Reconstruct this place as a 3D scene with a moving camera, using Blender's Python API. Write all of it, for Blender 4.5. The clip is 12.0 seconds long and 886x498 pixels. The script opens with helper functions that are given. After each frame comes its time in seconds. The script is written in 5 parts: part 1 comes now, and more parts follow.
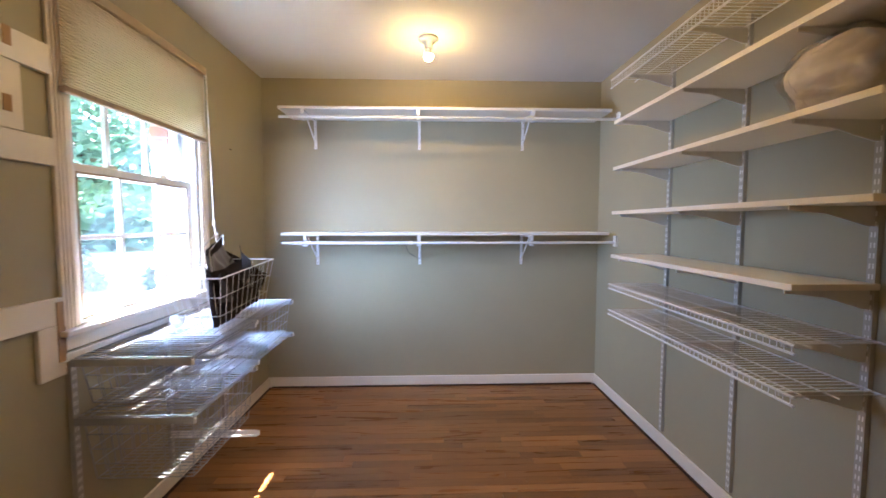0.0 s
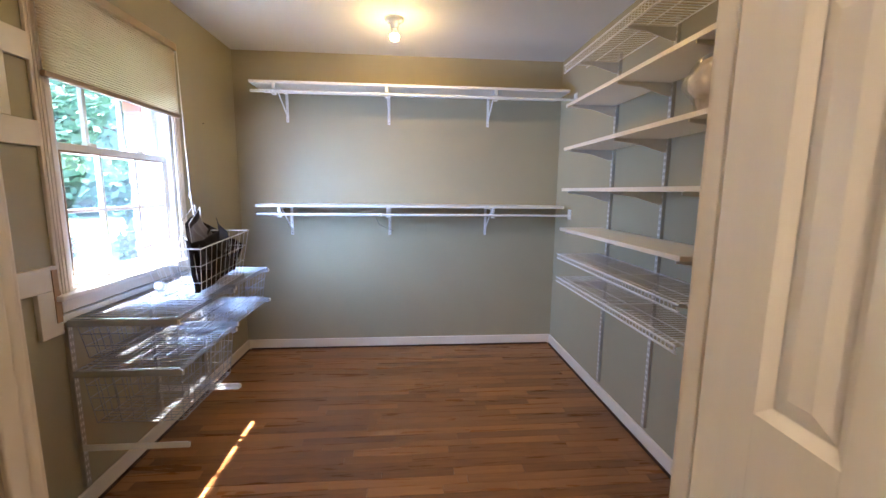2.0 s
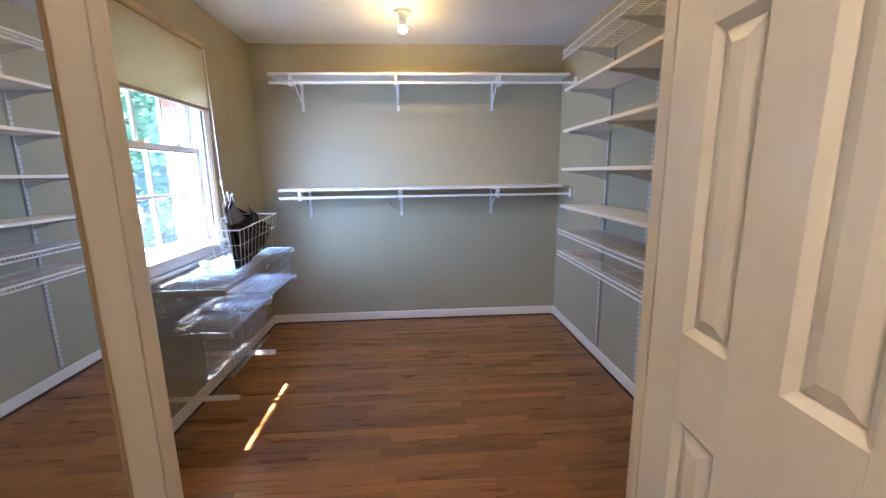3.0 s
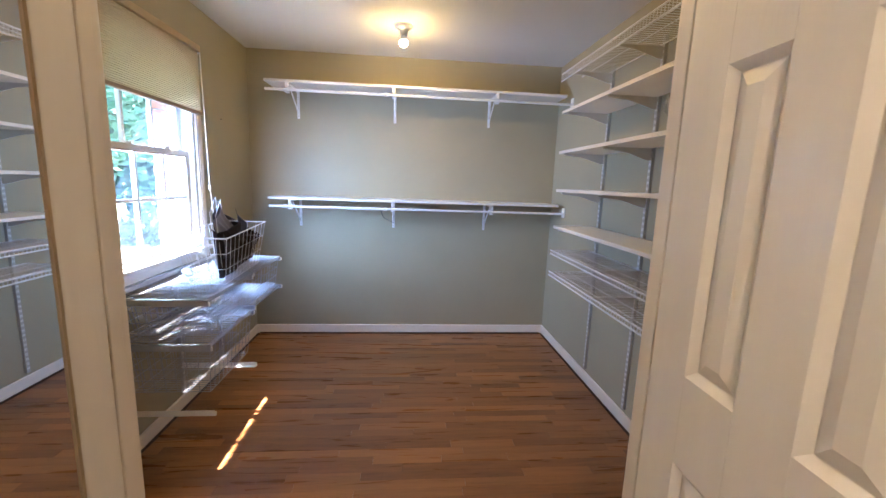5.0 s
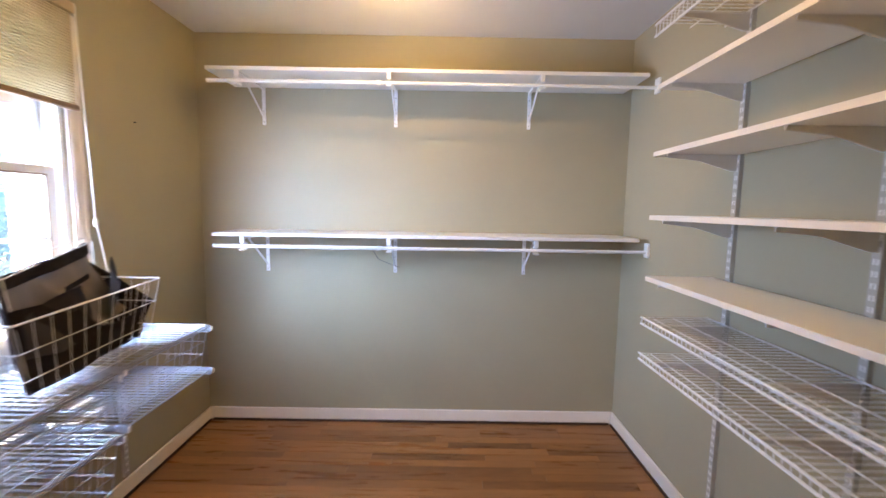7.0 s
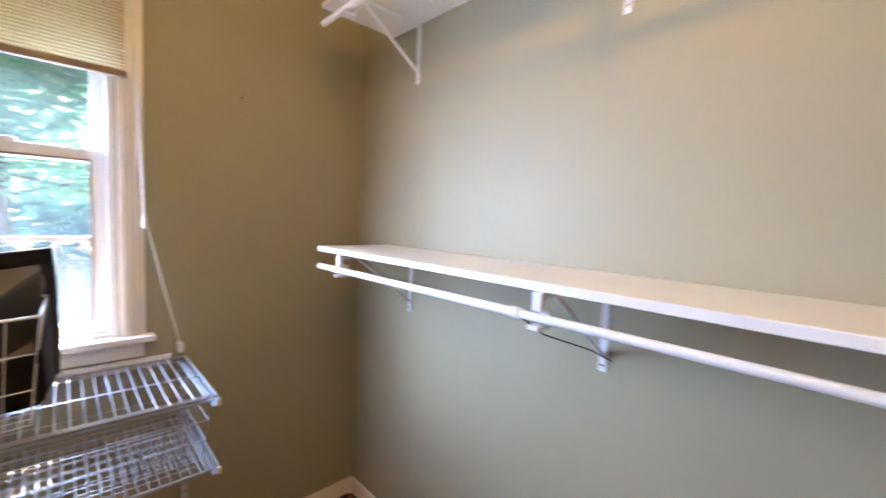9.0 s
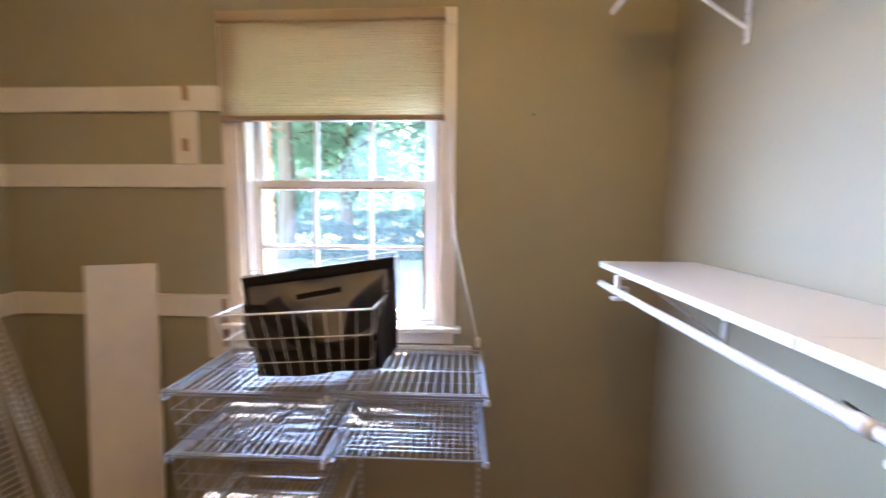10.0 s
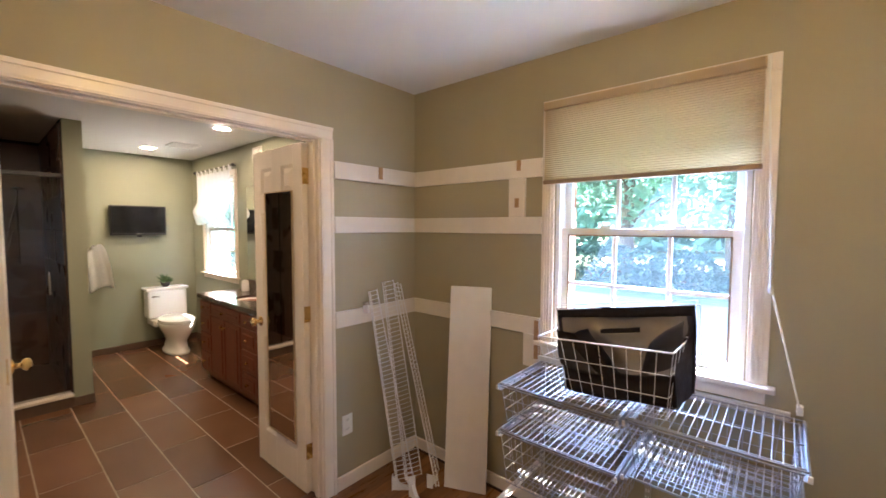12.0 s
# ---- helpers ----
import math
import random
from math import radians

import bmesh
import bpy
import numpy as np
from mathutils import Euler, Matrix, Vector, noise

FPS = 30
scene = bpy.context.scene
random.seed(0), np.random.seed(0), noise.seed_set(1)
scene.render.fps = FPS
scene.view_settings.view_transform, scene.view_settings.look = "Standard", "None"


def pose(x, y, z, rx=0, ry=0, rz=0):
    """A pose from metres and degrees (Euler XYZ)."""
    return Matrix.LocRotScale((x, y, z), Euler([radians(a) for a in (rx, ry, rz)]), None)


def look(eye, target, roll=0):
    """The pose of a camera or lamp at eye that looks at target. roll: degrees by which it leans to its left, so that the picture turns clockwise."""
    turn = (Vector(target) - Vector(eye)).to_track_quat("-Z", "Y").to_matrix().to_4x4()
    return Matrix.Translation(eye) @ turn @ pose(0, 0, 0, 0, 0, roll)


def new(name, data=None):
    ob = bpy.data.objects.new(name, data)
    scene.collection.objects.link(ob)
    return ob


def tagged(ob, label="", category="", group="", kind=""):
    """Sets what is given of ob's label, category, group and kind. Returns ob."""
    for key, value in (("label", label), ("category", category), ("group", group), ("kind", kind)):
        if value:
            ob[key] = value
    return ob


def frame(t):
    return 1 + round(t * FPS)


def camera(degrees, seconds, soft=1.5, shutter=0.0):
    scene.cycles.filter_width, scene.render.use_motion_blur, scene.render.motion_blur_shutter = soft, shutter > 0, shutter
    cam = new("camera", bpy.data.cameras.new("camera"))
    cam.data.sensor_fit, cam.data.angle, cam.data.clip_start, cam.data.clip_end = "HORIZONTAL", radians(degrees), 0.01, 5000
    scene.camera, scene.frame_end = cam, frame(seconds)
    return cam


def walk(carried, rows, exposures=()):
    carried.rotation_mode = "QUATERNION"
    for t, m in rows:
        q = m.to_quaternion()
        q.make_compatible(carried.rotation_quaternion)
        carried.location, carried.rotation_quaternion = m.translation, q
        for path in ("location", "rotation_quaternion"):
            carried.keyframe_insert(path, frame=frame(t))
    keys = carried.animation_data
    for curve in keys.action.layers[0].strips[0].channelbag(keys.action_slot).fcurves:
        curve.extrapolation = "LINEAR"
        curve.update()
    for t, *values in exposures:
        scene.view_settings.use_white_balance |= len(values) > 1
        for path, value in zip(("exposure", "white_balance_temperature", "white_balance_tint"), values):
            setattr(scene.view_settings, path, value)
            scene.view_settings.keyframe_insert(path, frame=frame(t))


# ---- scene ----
cam = camera(95.7, 12.0, shutter=0.4)
PATH = [
    (0, (0.047, 0.005, 1.318), (0.116, 2.0, 1.193), -0.0),
    (0.5, (0.046, 0.101, 1.346), (0.286, 2.083, 1.242), 0.7),
    (1, (0.082, 0.142, 1.361), (0.438, 2.108, 1.267), 2.8),
    (1.5, (0.052, -0.051, 1.369), (0.207, 1.941, 1.274), 0.5),
    (2, (0.14, -0.217, 1.365), (0.305, 1.756, 1.08), 0.6),
    (2.5, (0.133, -0.321, 1.362), (0.324, 1.649, 1.07), -0.3),
    (3, (0.111, -0.45, 1.375), (0.235, 1.511, 0.998), -0.8),
    (5, (0.093, -0.405, 1.407), (0.274, 1.56, 1.082), 2.0),
    (5.5, (0.095, -0.253, 1.374), (0.233, 1.718, 1.068), 1.0),
    (6, (0.136, -0.011, 1.376), (0.124, 1.943, 0.952), 2.0),
    (6.5, (0.156, 0.323, 1.394), (0.199, 2.302, 1.111), 0.2),
    (6.7, (0.189, 0.454, 1.409), (0.218, 2.441, 1.18), 0.5),
    (8.3, (0.562, 1.758, 1.372), (0.112, 3.70, 1.205), 0.3),
    (8.5, (0.552, 1.889, 1.386), (-0.162, 3.746, 1.192), 1.1),
    (9, (0.42, 2.189, 1.374), (-1.024, 3.564, 1.228), 2.4),
    (9.5, (0.318, 2.322, 1.408), (-1.526, 3.073, 1.225), 1.2),
    (10, (0.389, 2.415, 1.436), (-1.599, 2.322, 1.231), 0.3),
    (10.5, (0.553, 2.4, 1.527), (-1.347, 1.796, 1.375), -0.9),
    (11, (0.635, 2.42, 1.546), (-1.17, 1.568, 1.421), 0.7),
    (11.5, (0.689, 2.426, 1.551), (-0.952, 1.289, 1.441), 0.5),
    (12, (0.723, 2.421, 1.553), (-0.795, 1.124, 1.442), 0.2),
]
EXPOSURES = [(0.0, 5.62, 6600, 15), (1.5, 5.6, 6500, 15), (3.0, 5.52, 5950, 14), (5.5, 5.58, 6150, 15), (6.5, 5.7, 6650, 17), (8.3, 6.05, 7400, 18), (8.8, 5.82, 7200, 17), (9.5, 5.38, 7000, 16), (10.5, 5.82, 6450, 18), (12.0, 5.8, 6350, 18)]
walk(cam, [(t, look(eye, target, roll)) for t, eye, target, roll in PATH], EXPOSURES)

# ---- daylight ----
SUN_WAY = Vector((0.4255, -0.14, -1.0)).normalized()
world = bpy.data.worlds.new("sky")
scene.world = world
world.use_nodes = True
wn = world.node_tree
sky = wn.nodes.new("ShaderNodeTexSky")
sky.sky_type, sky.sun_disc = "NISHITA", False
sky.sun_elevation = math.asin(-SUN_WAY.z)
sky.sun_rotation = math.atan2(-SUN_WAY.x, -SUN_WAY.y)
wn.nodes["Background"].inputs["Strength"].default_value = 0.15
wn.links.new(sky.outputs["Color"], wn.nodes["Background"].inputs["Color"])
sun = new("sun", bpy.data.lights.new("sun", "SUN"))
sun.data.energy, sun.data.angle, sun.data.color = 3.2, radians(0.53), (1.0, 0.95, 0.87)
sun.matrix_world = look((-8, 5, 16), Vector((-8, 5, 16)) + SUN_WAY)
# the sky's light in the closet window's opening
skylight = new("window_skylight", bpy.data.lights.new("window_skylight", "AREA"))
skylight.data.shape, skylight.data.size, skylight.data.size_y = "RECTANGLE", 0.76, 0.78
skylight.data.energy, skylight.data.color = 1.55, (0.38, 0.58, 1.0)
skylight.matrix_world = look((-1.47, 1.912, 1.40), (-0.47, 2.76, 0.85))
skylight.data.spread = radians(120)
BULB, DIM_BULB, DOWNLIGHT = 11.2, 8.0, 9.8

# ---- materials ----
def mat(name, color, rough=0.5, metal=0.0, vary=0.0, scale=8.0, bump=0.0, bump_scale=200.0, stretch=(1, 1, 1), spec=0.5, per_object=0.0, detail=6):
    m = bpy.data.materials.new(name)
    m.use_nodes = True
    nt = m.node_tree
    b = nt.nodes["Principled BSDF"]
    b.inputs["Roughness"].default_value, b.inputs["Metallic"].default_value = rough, metal
    b.inputs["Specular IOR Level"].default_value = spec
    b.inputs["Base Color"].default_value = (*color, 1)
    tc = nt.nodes.new("ShaderNodeTexCoord")
    mp = nt.nodes.new("ShaderNodeMapping")
    mp.inputs["Scale"].default_value = stretch
    nt.links.new(tc.outputs["Object"], mp.inputs["Vector"])
    where = mp.outputs["Vector"]
    if per_object:
        who = nt.nodes.new("ShaderNodeObjectInfo")
        far = nt.nodes.new("ShaderNodeVectorMath")
        far.operation = "SCALE"
        far.inputs[0].default_value = (41, 67, 23)
        shifted = nt.nodes.new("ShaderNodeVectorMath")
        nt.links.new(who.outputs["Random"], far.inputs["Scale"])
        nt.links.new(where, shifted.inputs[0])
        nt.links.new(far.outputs["Vector"], shifted.inputs[1])
        where = shifted.outputs["Vector"]
    last = None
    if vary:
        n1 = nt.nodes.new("ShaderNodeTexNoise")
        n1.inputs["Scale"].default_value, n1.inputs["Detail"].default_value = scale, detail
        n2 = nt.nodes.new("ShaderNodeTexNoise")
        n2.inputs["Scale"].default_value, n2.inputs["Detail"].default_value = scale * 0.13, 3
        nt.links.new(where, n1.inputs["Vector"])
        nt.links.new(where, n2.inputs["Vector"])
        add = nt.nodes.new("ShaderNodeMath")
        add.operation = "ADD"
        nt.links.new(n1.outputs["Fac"], add.inputs[0])
        nt.links.new(n2.outputs["Fac"], add.inputs[1])
        rg = nt.nodes.new("ShaderNodeMapRange")
        rg.inputs["From Min"].default_value, rg.inputs["From Max"].default_value = 0.6, 1.4
        rg.inputs["To Min"].default_value, rg.inputs["To Max"].default_value = 1 - vary, 1 + vary
        nt.links.new(add.outputs[0], rg.inputs["Value"])
        last = rg.outputs["Result"]
        rr = nt.nodes.new("ShaderNodeMath")
        rr.operation, rr.use_clamp = "MULTIPLY", True
        rr.inputs[1].default_value = rough
        nt.links.new(last, rr.inputs[0])
        nt.links.new(rr.outputs[0], b.inputs["Roughness"])
    if per_object:
        oi = nt.nodes.new("ShaderNodeObjectInfo")
        ro = nt.nodes.new("ShaderNodeMapRange")
        ro.inputs["To Min"].default_value, ro.inputs["To Max"].default_value = 1 - per_object, 1 + per_object
        nt.links.new(oi.outputs["Random"], ro.inputs["Value"])
        if last:
            mu = nt.nodes.new("ShaderNodeMath")
            mu.operation = "MULTIPLY"
            nt.links.new(last, mu.inputs[0])
            nt.links.new(ro.outputs["Result"], mu.inputs[1])
            last = mu.outputs[0]
        else:
            last = ro.outputs["Result"]
    if last:
        sc = nt.nodes.new("ShaderNodeVectorMath")
        sc.operation = "SCALE"
        sc.inputs[0].default_value = color
        nt.links.new(last, sc.inputs["Scale"])
        nt.links.new(sc.outputs["Vector"], b.inputs["Base Color"])
    if bump:
        nb = nt.nodes.new("ShaderNodeTexNoise")
        nb.inputs["Scale"].default_value, nb.inputs["Detail"].default_value = bump_scale, 4
        nt.links.new(where, nb.inputs["Vector"])
        bp = nt.nodes.new("ShaderNodeBump")
        bp.inputs["Strength"].default_value, bp.inputs["Distance"].default_value = bump, 0.002
        nt.links.new(nb.outputs["Fac"], bp.inputs["Height"])
        nt.links.new(bp.outputs["Normal"], b.inputs["Normal"])
    return m


def wood_mat(name, dark, light, rough=0.35, grain=18.0, stretch=(0.08, 1, 1), per_object=True, amount=1.0):
    m = bpy.data.materials.new(name)
    m.use_nodes = True
    nt = m.node_tree
    b = nt.nodes["Principled BSDF"]
    b.inputs["Roughness"].default_value = rough
    tc = nt.nodes.new("ShaderNodeTexCoord")
    mp = nt.nodes.new("ShaderNodeMapping")
    mp.inputs["Scale"].default_value = stretch
    oi = nt.nodes.new("ShaderNodeObjectInfo")
    sh = nt.nodes.new("ShaderNodeVectorMath")
    sh.operation = "SCALE"
    sh.inputs[0].default_value = (37, 91, 13)
    ad = nt.nodes.new("ShaderNodeVectorMath")
    nt.links.new(oi.outputs["Random"], sh.inputs["Scale"])
    nt.links.new(tc.outputs["Object"], mp.inputs["Vector"])
    nt.links.new(mp.outputs["Vector"], ad.inputs[0])
    nt.links.new(sh.outputs["Vector"], ad.inputs[1])
    n1 = nt.nodes.new("ShaderNodeTexNoise")
    n1.inputs["Scale"].default_value, n1.inputs["Detail"].default_value, n1.inputs["Distortion"].default_value = grain, 5, 1.2
    n2 = nt.nodes.new("ShaderNodeTexNoise")
    n2.inputs["Scale"].default_value, n2.inputs["Detail"].default_value = grain * 7, 3
    for n in (n1, n2):
        nt.links.new(ad.outputs["Vector"], n.inputs["Vector"])
    mx = nt.nodes.new("ShaderNodeMix")
    mx.inputs["Factor"].default_value = 0.35
    nt.links.new(n1.outputs["Fac"], mx.inputs["A"])
    nt.links.new(n2.outputs["Fac"], mx.inputs["B"])
    soft = nt.nodes.new("ShaderNodeMapRange")
    soft.inputs["To Min"].default_value, soft.inputs["To Max"].default_value = 0.5 - amount / 2, 0.5 + amount / 2
    nt.links.new(mx.outputs["Result"], soft.inputs["Value"])
    pick = soft.outputs["Result"]
    if per_object:
        ro = nt.nodes.new("ShaderNodeMapRange")
        ro.inputs["To Min"].default_value, ro.inputs["To Max"].default_value = -0.2, 0.2
        nt.links.new(oi.outputs["Random"], ro.inputs["Value"])
        a2 = nt.nodes.new("ShaderNodeMath")
        nt.links.new(pick, a2.inputs[0])
        nt.links.new(ro.outputs["Result"], a2.inputs[1])
        pick = a2.outputs[0]
    cr = nt.nodes.new("ShaderNodeValToRGB")
    cr.color_ramp.elements[0].position, cr.color_ramp.elements[0].color = 0.2, (*dark, 1)
    cr.color_ramp.elements[1].position, cr.color_ramp.elements[1].color = 0.85, (*light, 1)
    nt.links.new(pick, cr.inputs["Fac"])
    nt.links.new(cr.outputs["Color"], b.inputs["Base Color"])
    rg = nt.nodes.new("ShaderNodeMapRange")
    rg.inputs["To Min"].default_value, rg.inputs["To Max"].default_value = rough * 0.75, rough * 1.35
    nt.links.new(n1.outputs["Fac"], rg.inputs["Value"])
    nt.links.new(rg.outputs["Result"], b.inputs["Roughness"])
    bp = nt.nodes.new("ShaderNodeBump")
    bp.inputs["Strength"].default_value, bp.inputs["Distance"].default_value = 0.12, 0.001
    nt.links.new(n2.outputs["Fac"], bp.inputs["Height"])
    nt.links.new(bp.outputs["Normal"], b.inputs["Normal"])
    return m


def glow_mat(name, color, strength):
    m = bpy.data.materials.new(name)
    m.use_nodes = True
    b = m.node_tree.nodes["Principled BSDF"]
    b.inputs["Base Color"].default_value = (*color, 1)
    b.inputs["Emission Color"].default_value = (*color, 1)
    b.inputs["Emission Strength"].default_value = strength
    return m


def pane_mat(name, tint=(1, 1, 1), gloss=0.03, film=0.03, haze=0.0):
    m = bpy.data.materials.new(name)
    m.use_nodes = True
    nt = m.node_tree
    nt.nodes.remove(nt.nodes["Principled BSDF"])
    tr = nt.nodes.new("ShaderNodeBsdfTransparent")
    tr.inputs["Color"].default_value = (*tint, 1)
    gl = nt.nodes.new("ShaderNodeBsdfGlossy")
    gl.inputs["Roughness"].default_value = gloss
    lw = nt.nodes.new("ShaderNodeLayerWeight")
    pw = nt.nodes.new("ShaderNodeMath")
    pw.operation = "POWER"
    pw.inputs[1].default_value = 5.0
    fr = nt.nodes.new("ShaderNodeMath")
    fr.operation = "MULTIPLY_ADD"
    fr.inputs[1].default_value, fr.inputs[2].default_value = 0.9, film
    nt.links.new(lw.outputs["Facing"], pw.inputs[0])
    nt.links.new(pw.outputs[0], fr.inputs[0])
    mx = nt.nodes.new("ShaderNodeMixShader")
    nt.links.new(fr.outputs[0], mx.inputs["Fac"])
    nt.links.new(tr.outputs["BSDF"], mx.inputs[1])
    nt.links.new(gl.outputs["BSDF"], mx.inputs[2])
    shader = mx.outputs["Shader"]
    if haze:
        # pale haze mixed into the glass to imitate outdoor glare, uneven over the pane
        tl = nt.nodes.new("ShaderNodeBsdfTranslucent")
        tl.inputs["Color"].default_value = (0.86, 0.93, 0.95, 1)
        tc = nt.nodes.new("ShaderNodeTexCoord")
        nz = nt.nodes.new("ShaderNodeTexNoise")
        nz.inputs["Scale"].default_value, nz.inputs["Detail"].default_value = 5.0, 4
        rg = nt.nodes.new("ShaderNodeMapRange")
        rg.inputs["To Min"].default_value, rg.inputs["To Max"].default_value = haze * 0.6, haze * 1.4
        coat = nt.nodes.new("ShaderNodeMixShader")
        nt.links.new(tc.outputs["Object"], nz.inputs["Vector"])
        nt.links.new(nz.outputs["Fac"], rg.inputs["Value"])
        nt.links.new(rg.outputs["Result"], coat.inputs["Fac"])
        nt.links.new(shader, coat.inputs[1])
        nt.links.new(tl.outputs["BSDF"], coat.inputs[2])
        shader = coat.outputs["Shader"]
    nt.links.new(shader, nt.nodes["Material Output"].inputs["Surface"])
    return m


def thin_mat(name, color, through_color, share=0.5, rough=0.8, vary=0.15, scale=6.0):
    """A thin sheet that lets light through: blind, curtain, leaf."""
    m = mat(name, color, rough, vary=vary, scale=scale)
    nt = m.node_tree
    b = nt.nodes["Principled BSDF"]
    tl = nt.nodes.new("ShaderNodeBsdfTranslucent")
    tl.inputs["Color"].default_value = (*through_color, 1)
    mx = nt.nodes.new("ShaderNodeMixShader")
    mx.inputs["Fac"].default_value = share
    nt.links.new(b.outputs["BSDF"], mx.inputs[1])
    nt.links.new(tl.outputs["BSDF"], mx.inputs[2])
    nt.links.new(mx.outputs["Shader"], nt.nodes["Material Output"].inputs["Surface"])
    return m


PAINT = mat("greige_wall_paint", (0.371, 0.33, 0.22), 0.55, vary=0.05, scale=3, bump=0.12, bump_scale=260)
BATH_PAINT = mat("sage_wall_paint", (0.29, 0.305, 0.225), 0.55, vary=0.05, scale=3, bump=0.12, bump_scale=260)
CEILING = mat("ceiling_paint", (0.71, 0.71, 0.70), 0.8, vary=0.03, scale=3, bump=0.2, bump_scale=180)
TRIM = mat("white_gloss_trim", (0.82, 0.745, 0.655), 0.3, vary=0.05, scale=9, bump=0.08, bump_scale=60)
DOOR_WHITE = mat("white_door_paint", (0.86, 0.80, 0.725), 0.32, vary=0.05, scale=7, bump=0.15, bump_scale=45, stretch=(3, 3, 0.4))
BATTEN = mat("cream_batten_paint", (0.74, 0.69, 0.62), 0.4, vary=0.07, scale=10, bump=0.1, bump_scale=70)
BARE_WOOD = mat("bare_wood", (0.40, 0.24, 0.12), 0.7, vary=0.3, scale=30, stretch=(1, 1, 0.1))
MELAMINE = mat("white_melamine", (0.82, 0.80, 0.77), 0.35, vary=0.03, scale=5)
STEEL_WHITE = mat("white_coated_steel", (0.80, 0.80, 0.80), 0.3, vary=0.04, scale=20)
WIRE_WHITE = mat("white_vinyl_wire", (0.80, 0.80, 0.81), 0.28, vary=0.04, scale=25)
WIRE_SILVER = mat("silver_epoxy_wire", (0.42, 0.44, 0.48), 0.32, metal=0.5, vary=0.05, scale=25)
DARK = mat("dark_slot", (0.02, 0.02, 0.02), 0.8)
SLOT = mat("white_slot_rim", (0.80, 0.80, 0.78), 0.5)
STANDARD_GREY = mat("dull_grey_steel", (0.44, 0.42, 0.37), 0.5, vary=0.05, scale=20)
STEEL_GREY = mat("grey_painted_steel", (0.64, 0.62, 0.58), 0.45, vary=0.05, scale=20)
BRASS = mat("aged_brass", (0.62, 0.42, 0.17), 0.28, metal=1.0, vary=0.15, scale=40)
CHROME = mat("chrome", (0.75, 0.75, 0.76), 0.12, metal=1.0)
MIRROR = mat("mirror_silver", (0.88, 0.89, 0.88), 0.01, metal=1.0)
GLASS = pane_mat("window_glass", haze=0.009)
SHOWER_GLASS = pane_mat("shower_glass", (0.82, 0.82, 0.80))
SASH = mat("white_vinyl_sash", (0.82, 0.81, 0.80), 0.35, vary=0.03, scale=8)
BLIND = thin_mat("cellular_blind", (0.62, 0.52, 0.38), (0.62, 0.46, 0.265), 0.52, vary=0.05)
BLIND_RAIL = mat("tan_blind_rail", (0.30, 0.20, 0.13), 0.5, vary=0.05, scale=20)
CURTAIN = thin_mat("white_curtain", (0.85, 0.85, 0.86), (0.85, 0.86, 0.9), 0.5)
CORD = mat("white_cord", (0.8, 0.79, 0.76), 0.7)
PORCELAIN = mat("white_porcelain", (0.85, 0.84, 0.82), 0.08, vary=0.02, scale=6)
BULB_GLOW = glow_mat("lit_bulb", (1.0, 0.66, 0.235), BULB)
DIM_BULB_GLOW = glow_mat("dimmer_lit_bulb", (1.0, 0.66, 0.235), DIM_BULB)
CAN_GLOW = glow_mat("lit_downlight", (1.0, 0.75, 0.48), DOWNLIGHT)
OAK = wood_mat("stained_oak_strip", (0.125, 0.05, 0.015), (0.44, 0.192, 0.064), 0.28, grain=24.0, amount=0.62)
OAK_GAP = mat("dark_board_joint", (0.05, 0.022, 0.012), 0.6)
CHERRY = wood_mat("dark_cherry_cabinet", (0.085, 0.022, 0.012), (0.29, 0.078, 0.038), 0.3, 14, (1, 1, 0.12), False)
GRANITE = mat("dark_granite", (0.10, 0.075, 0.065), 0.12, vary=0.6, scale=90)
TILE = mat("brown_slate_tile", (0.125, 0.06, 0.031), 0.24, vary=0.12, scale=3, per_object=0.22, detail=1)
GROUT = mat("tan_grout", (0.33, 0.24, 0.16), 0.9, vary=0.15, scale=30)
TILE_BASE = mat("brown_tile_base", (0.10, 0.06, 0.04), 0.4, vary=0.25, scale=12)
SHOWER_TILE = mat("dark_brown_shower_tile", (0.14, 0.066, 0.04), 0.3, vary=0.3, scale=5, per_object=0.25, detail=1)
SHOWER_JOINT = mat("dark_shower_grout", (0.03, 0.02, 0.016), 0.9)
SCREEN = mat("black_screen", (0.012, 0.013, 0.016), 0.12)
BLACK_PLASTIC = mat("black_plastic", (0.02, 0.02, 0.02), 0.4)
FABRIC = mat("dark_brown_nonwoven", (0.035, 0.022, 0.018), 0.75, vary=0.3, scale=40, bump=0.4, bump_scale=120)
# the lining's taupe darkened to paint in the shade of its folds
FOLD = mat("shaded_taupe_fold", (0.06, 0.047, 0.042), 0.6, vary=0.3, scale=14, bump=0.3, bump_scale=40)
LINING = mat("taupe_lining", (0.155, 0.13, 0.115), 0.42, vary=0.25, scale=9, bump=0.3, bump_scale=30)
PLASTIC = pane_mat("clear_plastic_film", (0.90, 0.90, 0.90), 0.22, 0.12)
QUILT = mat("cream_folded_textile", (0.68, 0.58, 0.51), 0.8, vary=0.3, scale=12, bump=0.5, bump_scale=50)
TOWEL = mat("white_terry", (0.82, 0.81, 0.78), 0.95, vary=0.06, scale=60, bump=0.8, bump_scale=220)
PLASTIC_WHITE = mat("white_plastic", (0.8, 0.79, 0.76), 0.35)
POT = mat("dark_stone_pot", (0.07, 0.06, 0.06), 0.6, vary=0.2, scale=30)
SUCCULENT = mat("succulent_green", (0.06, 0.12, 0.05), 0.5, vary=0.3, scale=40)
